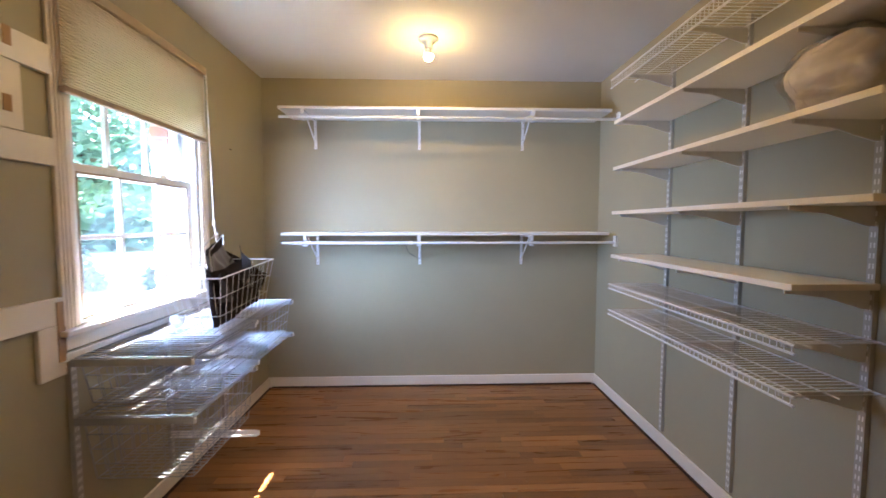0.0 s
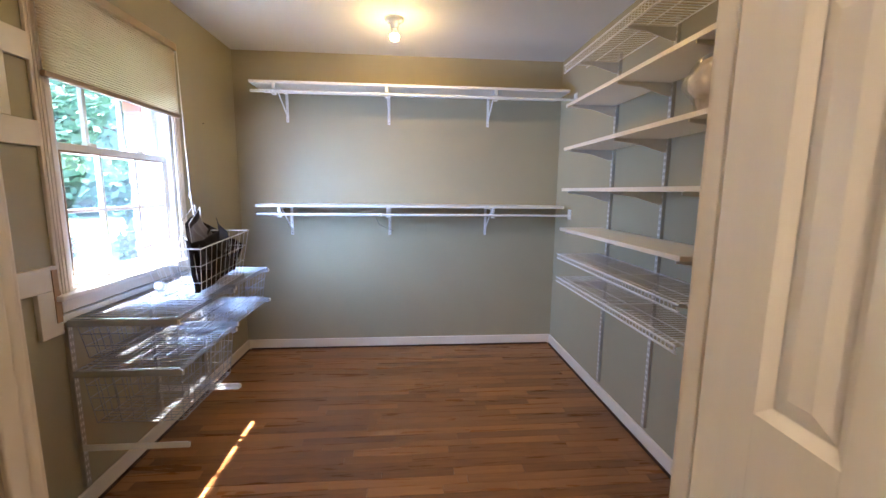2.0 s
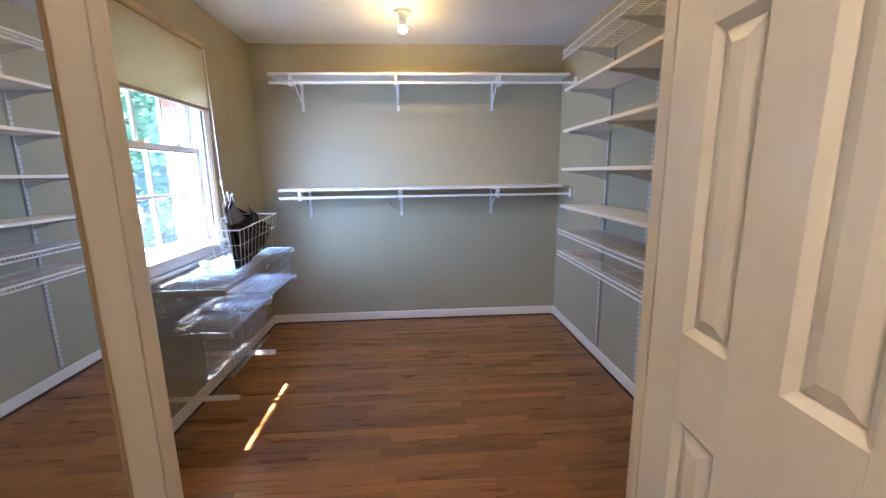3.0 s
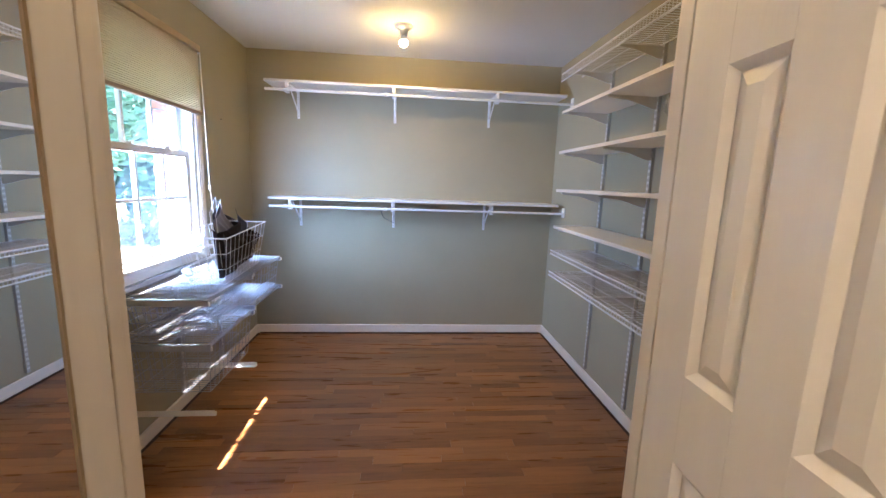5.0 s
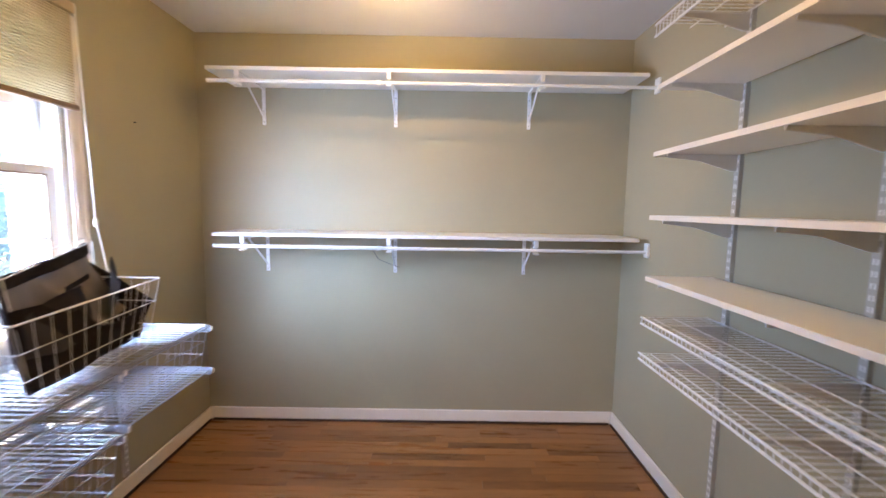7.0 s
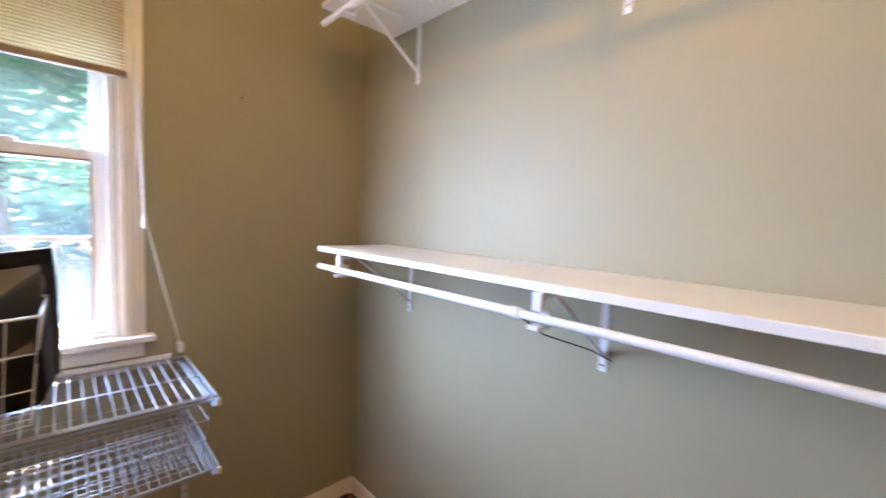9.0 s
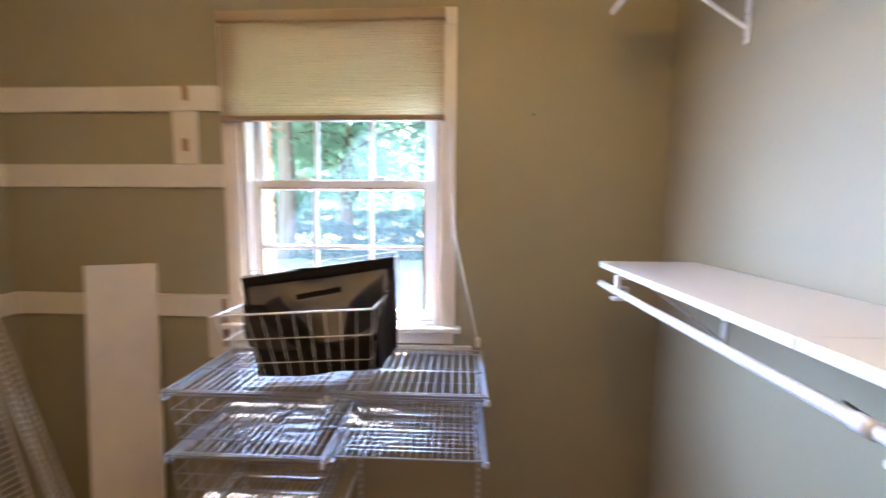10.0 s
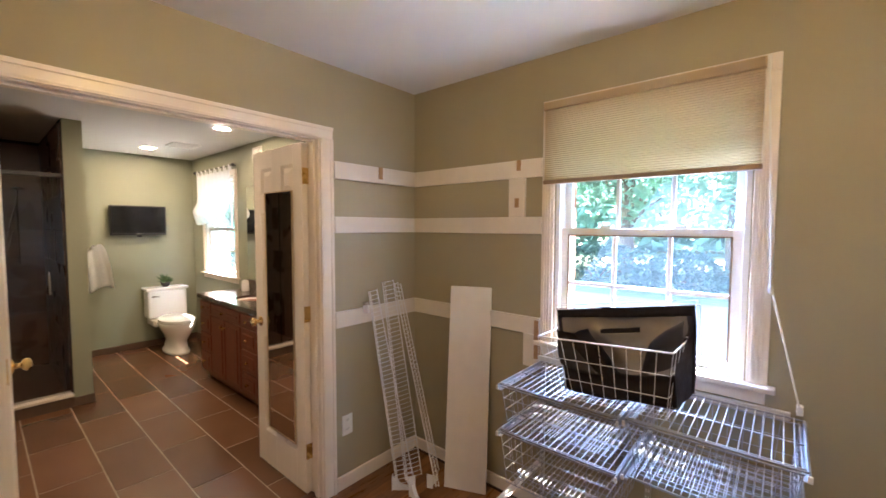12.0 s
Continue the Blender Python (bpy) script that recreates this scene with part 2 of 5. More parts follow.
BRICK = mat("red_brick", (0.36, 0.13, 0.085), 0.85, vary=0.3, scale=30, bump=0.6, bump_scale=60, per_object=0.25)
MORTAR = mat("grey_mortar", (0.42, 0.39, 0.35), 0.95, vary=0.15, scale=25)
GRASS = mat("lawn", (0.09, 0.12, 0.05), 0.9, vary=0.4, scale=3)
GRAVEL_DRIVE = mat("worn_grey_drive", (0.16, 0.162, 0.165), 0.9, vary=0.2, scale=2)
BARK = mat("tree_bark", (0.11, 0.085, 0.065), 0.9, vary=0.4, scale=12, bump=0.8, bump_scale=30, stretch=(1, 1, 0.3))
LEAF = thin_mat("green_leaf", (0.10, 0.175, 0.13), (0.26, 0.45, 0.35), 0.62, 0.45, 0.45, 1.5)
SHRUB = thin_mat("dark_shrub_leaf", (0.075, 0.135, 0.115), (0.13, 0.24, 0.20), 0.5, 0.45, 0.45, 2.5)
SOFFIT = mat("white_soffit", (0.75, 0.75, 0.73), 0.6, vary=0.04)


# ---- building helpers ----
def root_place(ob):
    p = Vector((0, 0, 0))
    while ob is not None:
        p += ob.location
        ob = ob.parent
    return p


def part(name, bm, material, parent=None, label="", smooth=False):
    """Links a bmesh, given in the place's coordinates, as one mesh under parent."""
    if parent is not None:
        bmesh.ops.translate(bm, verts=bm.verts, vec=-root_place(parent))
    me = bpy.data.meshes.new(name)
    bm.to_mesh(me)
    bm.free()
    me.materials.append(material)
    if smooth:
        for p in me.polygons:
            p.use_smooth = True
    ob = new(name, me)
    ob.parent = parent
    return tagged(ob, label)


def thing(name, at, label, category, group="", kind=""):
    ob = new(name)
    ob.location = at
    ob.empty_display_size = 0.1
    return tagged(ob, label, category, group, kind)


def structure(name, bm, material, label, category="structure"):
    return tagged(part(name, bm, material), label, category, kind="structure")


def box(bm, x0, x1, y0, y1, z0, z1, bevel=0.0):
    x0, x1, y0, y1, z0, z1 = min(x0, x1), max(x0, x1), min(y0, y1), max(y0, y1), min(z0, z1), max(z0, z1)
    v = [bm.verts.new((x, y, z)) for x in (x0, x1) for y in (y0, y1) for z in (z0, z1)]
    f = [bm.faces.new([v[i] for i in q]) for q in ((0, 1, 3, 2), (4, 6, 7, 5), (0, 4, 5, 1), (2, 3, 7, 6), (0, 2, 6, 4), (1, 5, 7, 3))]
    if bevel:
        edges = {e for q in f for e in q.edges}
        bmesh.ops.bevel(bm, geom=list(edges), offset=bevel, segments=2, affect="EDGES", profile=0.5)
    return v


def boxed(*a, bevel=0.0):
    bm = bmesh.new()
    box(bm, *a, bevel=bevel)
    return bm


def rod(bm, p, q, r, n=6, r2=None):
    p, q = Vector(p), Vector(q)
    d = (q - p).normalized()
    u = d.orthogonal().normalized()
    w = d.cross(u)
    rings = []
    for c, rad in ((p, r), (q, r if r2 is None else r2)):
        rings.append([bm.verts.new(c + rad * (math.cos(a) * u + math.sin(a) * w)) for a in (2 * math.pi * k / n for k in range(n))])
    for k in range(n):
        bm.faces.new((rings[0][k], rings[0][(k + 1) % n], rings[1][(k + 1) % n], rings[1][k]))
    bm.faces.new(rings[0][::-1])
    bm.faces.new(rings[1])


def rods(pairs, r, n=6):
    bm = bmesh.new()
    for p, q in pairs:
        rod(bm, p, q, r, n)
    return bm


def wires(parent, lines, r, material, name="wire", n=5):
    """Each bent wire, given by its corner points, as a part of its own."""
    for pts in lines:
        bm = bmesh.new()
        tube(bm, pts, r, n)
        part(name, bm, material, parent)


def tube(bm, pts, r, n=6):
    for p, q in zip(pts, pts[1:]):
        rod(bm, p, q, r, n)


def lathe(bm, profile, at, axis=(0, 0, 1), n=24):
    """profile: rows of radius and height along the axis."""
    d = Vector(axis).normalized()
    u = d.orthogonal().normalized()
    w = d.cross(u)
    at = Vector(at)
    rings = []
    for r, h in profile:
        rings.append([bm.verts.new(at + h * d + max(r, 1e-4) * (math.cos(a) * u + math.sin(a) * w)) for a in (2 * math.pi * k / n for k in range(n))])
    for a, b in zip(rings, rings[1:]):
        for k in range(n):
            bm.faces.new((a[k], a[(k + 1) % n], b[(k + 1) % n], b[k]))
    bm.faces.new(rings[0][::-1])
    bm.faces.new(rings[-1])


def loft(bm, sections, n=28, power=2.0):
    """sections: rows of centre x, y, z and half widths a, b; super-ellipses joined upwards."""
    rings = []
    for cx, cy, cz, a, b in sections:
        ring = []
        for k in range(n):
            t = 2 * math.pi * k / n
            c, s = math.cos(t), math.sin(t)
            ring.append(bm.verts.new((cx + a * math.copysign(abs(c) ** (2 / power), c), cy + b * math.copysign(abs(s) ** (2 / power), s), cz)))
        rings.append(ring)
    for p, q in zip(rings, rings[1:]):
        for k in range(n):
            bm.faces.new((p[k], p[(k + 1) % n], q[(k + 1) % n], q[k]))
    bm.faces.new(rings[0][::-1])
    bm.faces.new(rings[-1])


def quad_sheet(bm, corner, nu, nv):
    """A sheet of nu by nv cells; corner(u, v) gives places."""
    g = [[bm.verts.new(corner(i / nu, j / nv)) for j in range(nv + 1)] for i in range(nu + 1)]
    for i in range(nu):
        for j in range(nv):
            bm.faces.new((g[i][j], g[i + 1][j], g[i + 1][j + 1], g[i][j + 1]))


# ---- plan: closet and bathroom ----
XW, XR, YF, YB, H = -1.246, 1.415, 0.481, 3.215, 2.44      # window wall, shelf wall, door wall, back wall, ceiling
YFB = 0.361                                                # bathroom side of the door wall
JL, JR, HEAD, JO = -0.506, 0.67, 2.025, 0.70                          # clear opening
XBR, YBB = 1.70, -3.76                                     # bathroom's far side wall and end wall
XO = -1.50                                                 # outer face of the house
WY0, WY1, WZ0, WZ1 = 1.51, 2.315, 0.945, 2.13              # closet window opening
BY0, BY1, BZ0, BZ1 = -3.32, -2.42, 0.96, 2.13              # bathroom window opening


def wall_x(name, x0, x1, y0, y1, holes, material, label):
    """A wall along y with rectangular holes (y0, y1, z0, z1)."""
    bm = bmesh.new()
    at = y0
    for hy0, hy1, hz0, hz1 in sorted(holes):
        box(bm, x0, x1, at, hy0, 0, H)
        box(bm, x0, x1, hy0, hy1, 0, hz0)
        box(bm, x0, x1, hy0, hy1, hz1, H)
        at = hy1
    box(bm, x0, x1, at, y1, 0, H)
    return structure(name, bm, material, label, "wall")


wall_x("wall_window", XW - 0.12, XW, YFB, YB + 0.12, [(WY0, WY1, WZ0, WZ1)], PAINT, "greige painted closet wall with a window")
wall_x("wall_bath_window", XW - 0.12, XW, YBB - 0.12, YFB, [(BY0, BY1, BZ0, BZ1)], BATH_PAINT, "sage painted bathroom wall with a window")
structure("wall_back", boxed(XW, XR, YB, YB + 0.12, 0, H), PAINT, "greige painted closet back wall", "wall")
structure("wall_shelves", boxed(XR, XR + 0.12, YFB + 0.06, YB + 0.12, 0, H), PAINT, "greige painted closet wall behind shelves", "wall")


def door_wall(name, y0, y1, x1, material, label):
    bm = bmesh.new()
    box(bm, XW, JL - 0.02, y0, y1, 0, H)
    box(bm, JO + 0.02, x1, y0, y1, 0, H)
    box(bm, JL - 0.02, JO + 0.02, y0, y1, HEAD + 0.02, H)
    structure(name, bm, material, label, "wall")


door_wall("wall_door", 0.421, YF, XR, PAINT, "greige painted wall round the double doors")
door_wall("wall_door_bath", YFB, 0.421, XBR, BATH_PAINT, "sage painted bathroom wall round the double doors")
structure("wall_bath_end", boxed(XW, XBR, YBB - 0.12, YBB, 0, H), BATH_PAINT, "sage painted bathroom end wall", "wall")
structure("wall_bath_side", boxed(XBR, XBR + 0.12, YBB - 0.12, YFB + 0.06, 0, H), BATH_PAINT, "sage painted bathroom side wall", "wall")
structure("ceiling", boxed(XW - 0.12, XBR + 0.12, 0.421, YB + 0.12, H, H + 0.12), CEILING, "white painted closet ceiling", "ceiling")
structure("ceiling_bath", boxed(XW - 0.12, XBR + 0.12, YBB - 0.12, 0.421, H, H + 0.12), CEILING, "white painted bathroom ceiling", "ceiling")


# shower compartment
PX0, PX1, PY = 0.09, 0.217, -2.17
structure("wall_shower_partition", boxed(PX0, PX1, YBB, PY, 0, H), BATH_PAINT, "sage painted partition beside the shower", "wall")
structure("wall_shower_side", boxed(1.12, 1.24, YBB, PY, 0, H), BATH_PAINT, "wall at the far side of the shower", "wall")


# ---- baseboards and trim ----
def baseboard(name, x0, x1, y0, y1, material=TRIM, h=0.085):
    bm = boxed(x0, x1, y0, y1, 0.0, h, bevel=0.006)
    return structure(name, bm, material, "white painted wooden baseboard" if material is TRIM else "brown tile skirting", "baseboard")


baseboard("baseboard_back", XW + 0.014, XR - 0.014, YB - 0.014, YB)
baseboard("baseboard_window", XW, XW + 0.014, YF, YB)
baseboard("baseboard_shelves", XR - 0.014, XR, YF, YB)
baseboard("baseboard_door_west", XW + 0.014, -0.597, YF, YF + 0.014)
baseboard("baseboard_door_east", 0.757, XR - 0.014, YF, YF + 0.014)
for nm, a in (("end", (XW, PX0, YBB, YBB + 0.012)), ("partition", (PX0 - 0.012, PX0, YBB + 0.012, PY)), ("partition_end", (PX0 - 0.012, PX1, PY, PY + 0.012)),
              ("window", (XW, XW + 0.012, YBB + 0.012, -2.12)), ("side", (XBR - 0.012, XBR, PY, YFB - 0.012)), ("door_east", (0.79, XBR - 0.012, YFB - 0.012, YFB))):
    baseboard("baseboard_bath_" + nm, *a, material=TILE_BASE, h=0.08)


def shoe_strip(name, *a):
    structure(name, boxed(*a, bevel=0.004), OAK_GAP, "dark stained shoe moulding on the floor", "trim")


shoe_strip("trim_shoe_back", XW + 0.03, XR - 0.03, YB - 0.026, YB - 0.0141, 0.0005, 0.014)
shoe_strip("trim_shoe_shelves", XR - 0.026, XR - 0.0141, YF + 0.02, YB - 0.03, 0.0005, 0.014)
shoe_strip("trim_shoe_window", XW + 0.0141, XW + 0.026, YF + 0.02, YB - 0.03, 0.0005, 0.014)


def door_casing(name, y, out, JR, label):
    """Moulded casing round the opening on one side of the wall; out: +1 or -1."""
    def bar(nm, x0, x1, z0, z1, side, par):
        bm = bmesh.new()
        box(bm, x0, x1, y, y + out * 0.014, z0, z1, 0.003)
        if side == "x0":
            box(bm, x0, x0 + 0.02, y + out * 0.0142, y + out * 0.021, z0, z1, 0.003)
            box(bm, x1 - 0.016, x1 - 0.008, y + out * 0.0142, y + out * 0.017, z0, z1, 0.001)
        elif side == "x1":
            box(bm, x1 - 0.02, x1, y + out * 0.0142, y + out * 0.021, z0, z1, 0.003)
            box(bm, x0 + 0.008, x0 + 0.016, y + out * 0.0142, y + out * 0.017, z0, z1, 0.001)
        else:
            box(bm, x0, x1, y + out * 0.0142, y + out * 0.021, z1 - 0.02, z1, 0.003)
            box(bm, x0 + 0.06, x1 - 0.06, y + out * 0.0142, y + out * 0.017, z0 + 0.008, z0 + 0.016, 0.001)
        part(nm, bm, TRIM, par)
    t = thing(name, ((JL + JR) / 2, y, 0), label, "trim", kind="structure")
    bar("side_casing", JL - 0.084, JL - 0.006, 0.0, HEAD + 0.004, "x0", t)
    bar("side_casing", JR + 0.006, JR + 0.084, 0.0, HEAD + 0.004, "x1", t)
    bar("head_casing", JL - 0.084, JR + 0.084, HEAD + 0.005, HEAD + 0.07, "top", t)


door_casing("trim_door_closet", YF, 1, JR, "cream white moulded door casing, closet side")
door_casing("trim_door_bath", YFB, -1, JO, "cream white moulded door casing, bathroom side")
jamb = thing("trim_door_jamb", ((JL + JR) / 2, 0.42, 0), "white painted door jamb with stops", "trim", kind="structure")
part("jamb_board", boxed(JL - 0.02, JL, YFB, YF, 0, HEAD + 0.02, bevel=0.002), TRIM, jamb)
part("jamb_board", boxed(JO, JO + 0.02, YFB, YF, 0, HEAD + 0.02, bevel=0.002), TRIM, jamb)
part("head_jamb", boxed(JL, JO, YFB, YF, HEAD, HEAD + 0.02, bevel=0.002), TRIM, jamb)
part("door_stop", boxed(JL, JL + 0.011, 0.415, 0.45, 0.001, HEAD, bevel=0.003), TRIM, jamb)
part("door_stop", boxed(JR, JO, 0.438, YF, 0.001, HEAD, bevel=0.003), TRIM, jamb)
part("door_stop", boxed(JL + 0.012, JR - 0.012, 0.415, 0.45, HEAD - 0.011, HEAD, bevel=0.003), TRIM, jamb)


# wall battens left from removed shelving
def batten(name, *a, label="cream painted flat wooden batten on the wall"):
    return structure(name, boxed(*a, bevel=0.0025), BATTEN, label, "trim")


T = 0.018
ROWS_Z = ((1.82, 1.917), (1.515, 1.608), (0.97, 1.064))
for nm, (z0, z1) in zip(("top", "middle", "low"), ROWS_Z):
    batten("trim_batten_door_" + nm, XW + T, -0.597, YF, YF + T, z0, z1)
    batten("trim_batten_window_" + nm, XW, XW + T, YF, 1.434, z0, z1)
batten("trim_batten_upright", XW, XW + T, 1.235, 1.335, 1.609, 1.819, label="short cream upright batten between two rails")
batten("trim_batten_stub", XW, XW + T, 1.338, 1.434, 0.79, 0.969, label="short cream batten stub below the low rail")


def wood_patch(name, *a):
    structure(name, boxed(*a), BARE_WOOD, "bare brown wood patch left by a removed bracket", "trim")


wood_patch("trim_patch_door", -0.945, -0.915, YF + T, YF + T + 0.003, 1.845, 1.917)
wood_patch("trim_patch_upper", XW + T, XW + T + 0.003, 1.285, 1.31, 1.86, 1.917)
wood_patch("trim_patch_upright", XW + T, XW + T + 0.003, 1.275, 1.30, 1.66, 1.71)
wood_patch("trim_patch_stub", XW + T, XW + T + 0.003, 1.405, 1.43, 0.84, 1.05)
wood_patch("trim_patch_end", XW + 0.002, XW + T, 1.4345, 1.4365, 0.80, 0.96)


# ---- windows ----
def sash(name, par, x, y0, y1, z0, z1, rail=0.045, muntins_y=(), muntins_z=(), lip=True):
    bm = bmesh.new()
    for a in ((y0, y0 + rail, z0, z1), (y1 - rail, y1, z0, z1), (y0 + rail, y1 - rail, z0, z0 + rail * 1.1), (y0 + rail, y1 - rail, z1 - rail * 0.9, z1)):
        box(bm, x - 0.016, x + 0.016, *a, bevel=0.003)
    sh = part(name, bm, SASH, par)
    bars = [(my - 0.009, my + 0.009, z0 + rail * 1.1, z1 - rail * 0.9) for my in muntins_y]
    for b in bars:
        part("muntin", boxed(x - 0.011, x + 0.011, *b, bevel=0.003), SASH, sh)
    for mz in muntins_z:
        part("muntin", boxed(x - 0.0095, x + 0.0095, y0 + rail, y1 - rail, mz - 0.009, mz + 0.009, bevel=0.003), SASH, sh)
    ys = [y0 + rail, *muntins_y, y1 - rail]
    zs = [z0 + rail * 1.1, *muntins_z, z1 - rail * 0.9]
    for a, b in zip(ys, ys[1:]):
        for c, d in zip(zs, zs[1:]):
            p = part("pane", boxed(x - 0.002, x + 0.002, a, b, c, d), GLASS, sh)
            p.visible_shadow = False
    if lip:
        bm = bmesh.new()
        for a in ((y0 + rail, y0 + rail + 0.006, zs[0], zs[-1]), (y1 - rail - 0.006, y1 - rail, zs[0], zs[-1]), (y0 + rail + 0.006, y1 - rail - 0.006, zs[-1] - 0.006, zs[-1])):
            box(bm, x + 0.012, x + 0.018, *a)
        part("gasket", bm, BLIND_RAIL, sh)
    return sh


def window(name, y0, y1, z0, z1, meet, muntin_rows, label):
    w = thing(name, (XW, (y0 + y1) / 2, z0), label, "window", kind="structure")
    cw = 0.068
    for a in ((y0 - cw - 0.006, y0 - 0.006), (y1 + 0.006, y1 + cw + 0.006)):
        bm = boxed(XW, XW + 0.014, *a, z0 + 0.001, z1 + 0.006, bevel=0.003)
        for k in (0.012, 0.026, 0.042):
            box(bm, XW + 0.0142, XW + 0.018, a[0] + k, a[0] + k + 0.009, z0 + 0.001, z1 + 0.006, bevel=0.002)
        part("side_casing", bm, TRIM, w)
    part("head_casing", boxed(XW, XW + 0.016, y0 - cw - 0.006, y1 + cw + 0.006, z1 + 0.0065, z1 + 0.072, bevel=0.003), TRIM, w)
    part("window_sill", boxed(XW - 0.06, XW + 0.045, y0 - cw - 0.03, y1 + cw + 0.03, z0 - 0.022, z0, bevel=0.005), TRIM, w)
    part("apron", boxed(XW, XW + 0.015, y0 - cw, y1 + cw, z0 - 0.075, z0 - 0.0225, bevel=0.003), TRIM, w)
    fr = bmesh.new()
    for a in ((y0 - 0.006, y0 + 0.02, z0, z1), (y1 - 0.02, y1 + 0.006, z0, z1), (y0 + 0.02, y1 - 0.02, z1 - 0.02, z1 + 0.006), (y0 + 0.02, y1 - 0.02, z0 - 0.02, z0 + 0.012)):
        box(fr, XW - 0.135, XW - 0.001, *a, bevel=0.002)
    part("window_frame", fr, SASH, w)
    wy = (y1 - y0 - 0.04) / 3
    my = (y0 + 0.02 + wy + 0.008, y0 + 0.02 + 2 * wy - 0.008)
    sash("lower_sash", w, XW - 0.045, y0 + 0.021, y1 - 0.021, z0 + 0.013, meet + 0.012, 0.035, my, muntin_rows[:1])
    sash("upper_sash", w, XW - 0.088, y0 + 0.021, y1 - 0.021, meet - 0.026, z1 - 0.021, 0.033, my, muntin_rows[1:], lip=False)
    for k in (0.3, 0.7):
        part("sash_lock", boxed(XW - 0.06, XW - 0.03, y0 + k * (y1 - y0) - 0.025, y0 + k * (y1 - y0) + 0.025, meet + 0.0125, meet + 0.026, bevel=0.003), SASH, w)
    return w


window("window_1", WY0, WY1, WZ0, WZ1, 1.535, (1.265, 1.83), "white double-hung window with muntins and moulded casing")
window("window_2", BY0, BY1, BZ0, BZ1, 1.52, (1.25, 1.83), "white double-hung bathroom window with muntins")


# cellular blind outside the casing of the closet window
def cellular_blind():
    y0, y1, z0, z1, x = 1.455, 2.345, 1.772, 2.185, XW + 0.034
    t = thing("window_blind", (x, (y0 + y1) / 2, z1), "tan pleated cellular blind lowered a third over the window", "blind")
    n = 34
    bm = bmesh.new()
    zig = [(x + (0.0045 if k % 2 else 0.0), z0 + 0.022 + (z1 - 0.04 - z0 - 0.022) * k / (2 * n)) for k in range(2 * n + 1)]
    quad_sheet(bm, lambda u, v: Vector((zig[round(v * 2 * n)][0], y0 + 0.004 + u * (y1 - y0 - 0.008), zig[round(v * 2 * n)][1])), 1, 2 * n)
    part("pleated_fabric", bm, BLIND, t)
    part("head_rail", boxed(x - 0.015, x + 0.02, y0, y1, z1 - 0.04, z1, bevel=0.005), BLIND, t)
    part("bottom_rail", boxed(x - 0.01, x + 0.014, y0, y1, z0, z0 + 0.022, bevel=0.005), BLIND_RAIL, t, "tan bottom rail")
    part("end_bracket", boxed(x - 0.017, x + 0.012, y1 + 0.001, y1 + 0.014, z1 - 0.045, z1 + 0.004, bevel=0.003), PLASTIC_WHITE, t)
    c = part("cord", rods([((x + 0.01, 2.353, z1 - 0.03), (x + 0.008, 2.385, 1.34)), ((x + 0.008, 2.385, 1.34), (XW + 0.03, 2.485, 0.885))], 0.0032), CORD, t, "white lift cord")
    bm = bmesh.new()
    lathe(bm, [(0.004, -0.02), (0.008, -0.014), (0.009, 0.0), (0.006, 0.016), (0.003, 0.02)], (x + 0.008, 2.385, 1.325), n=10)
    part("cord_joiner", bm, PLASTIC_WHITE, c)
    part("cord_cleat", boxed(XW + 0.001, XW + 0.034, 2.475, 2.495, 0.865, 0.90, bevel=0.004), PLASTIC_WHITE, t)


cellular_blind()


# ---- doors ----
LEAF_H, LEAF_T = 2.008, 0.035


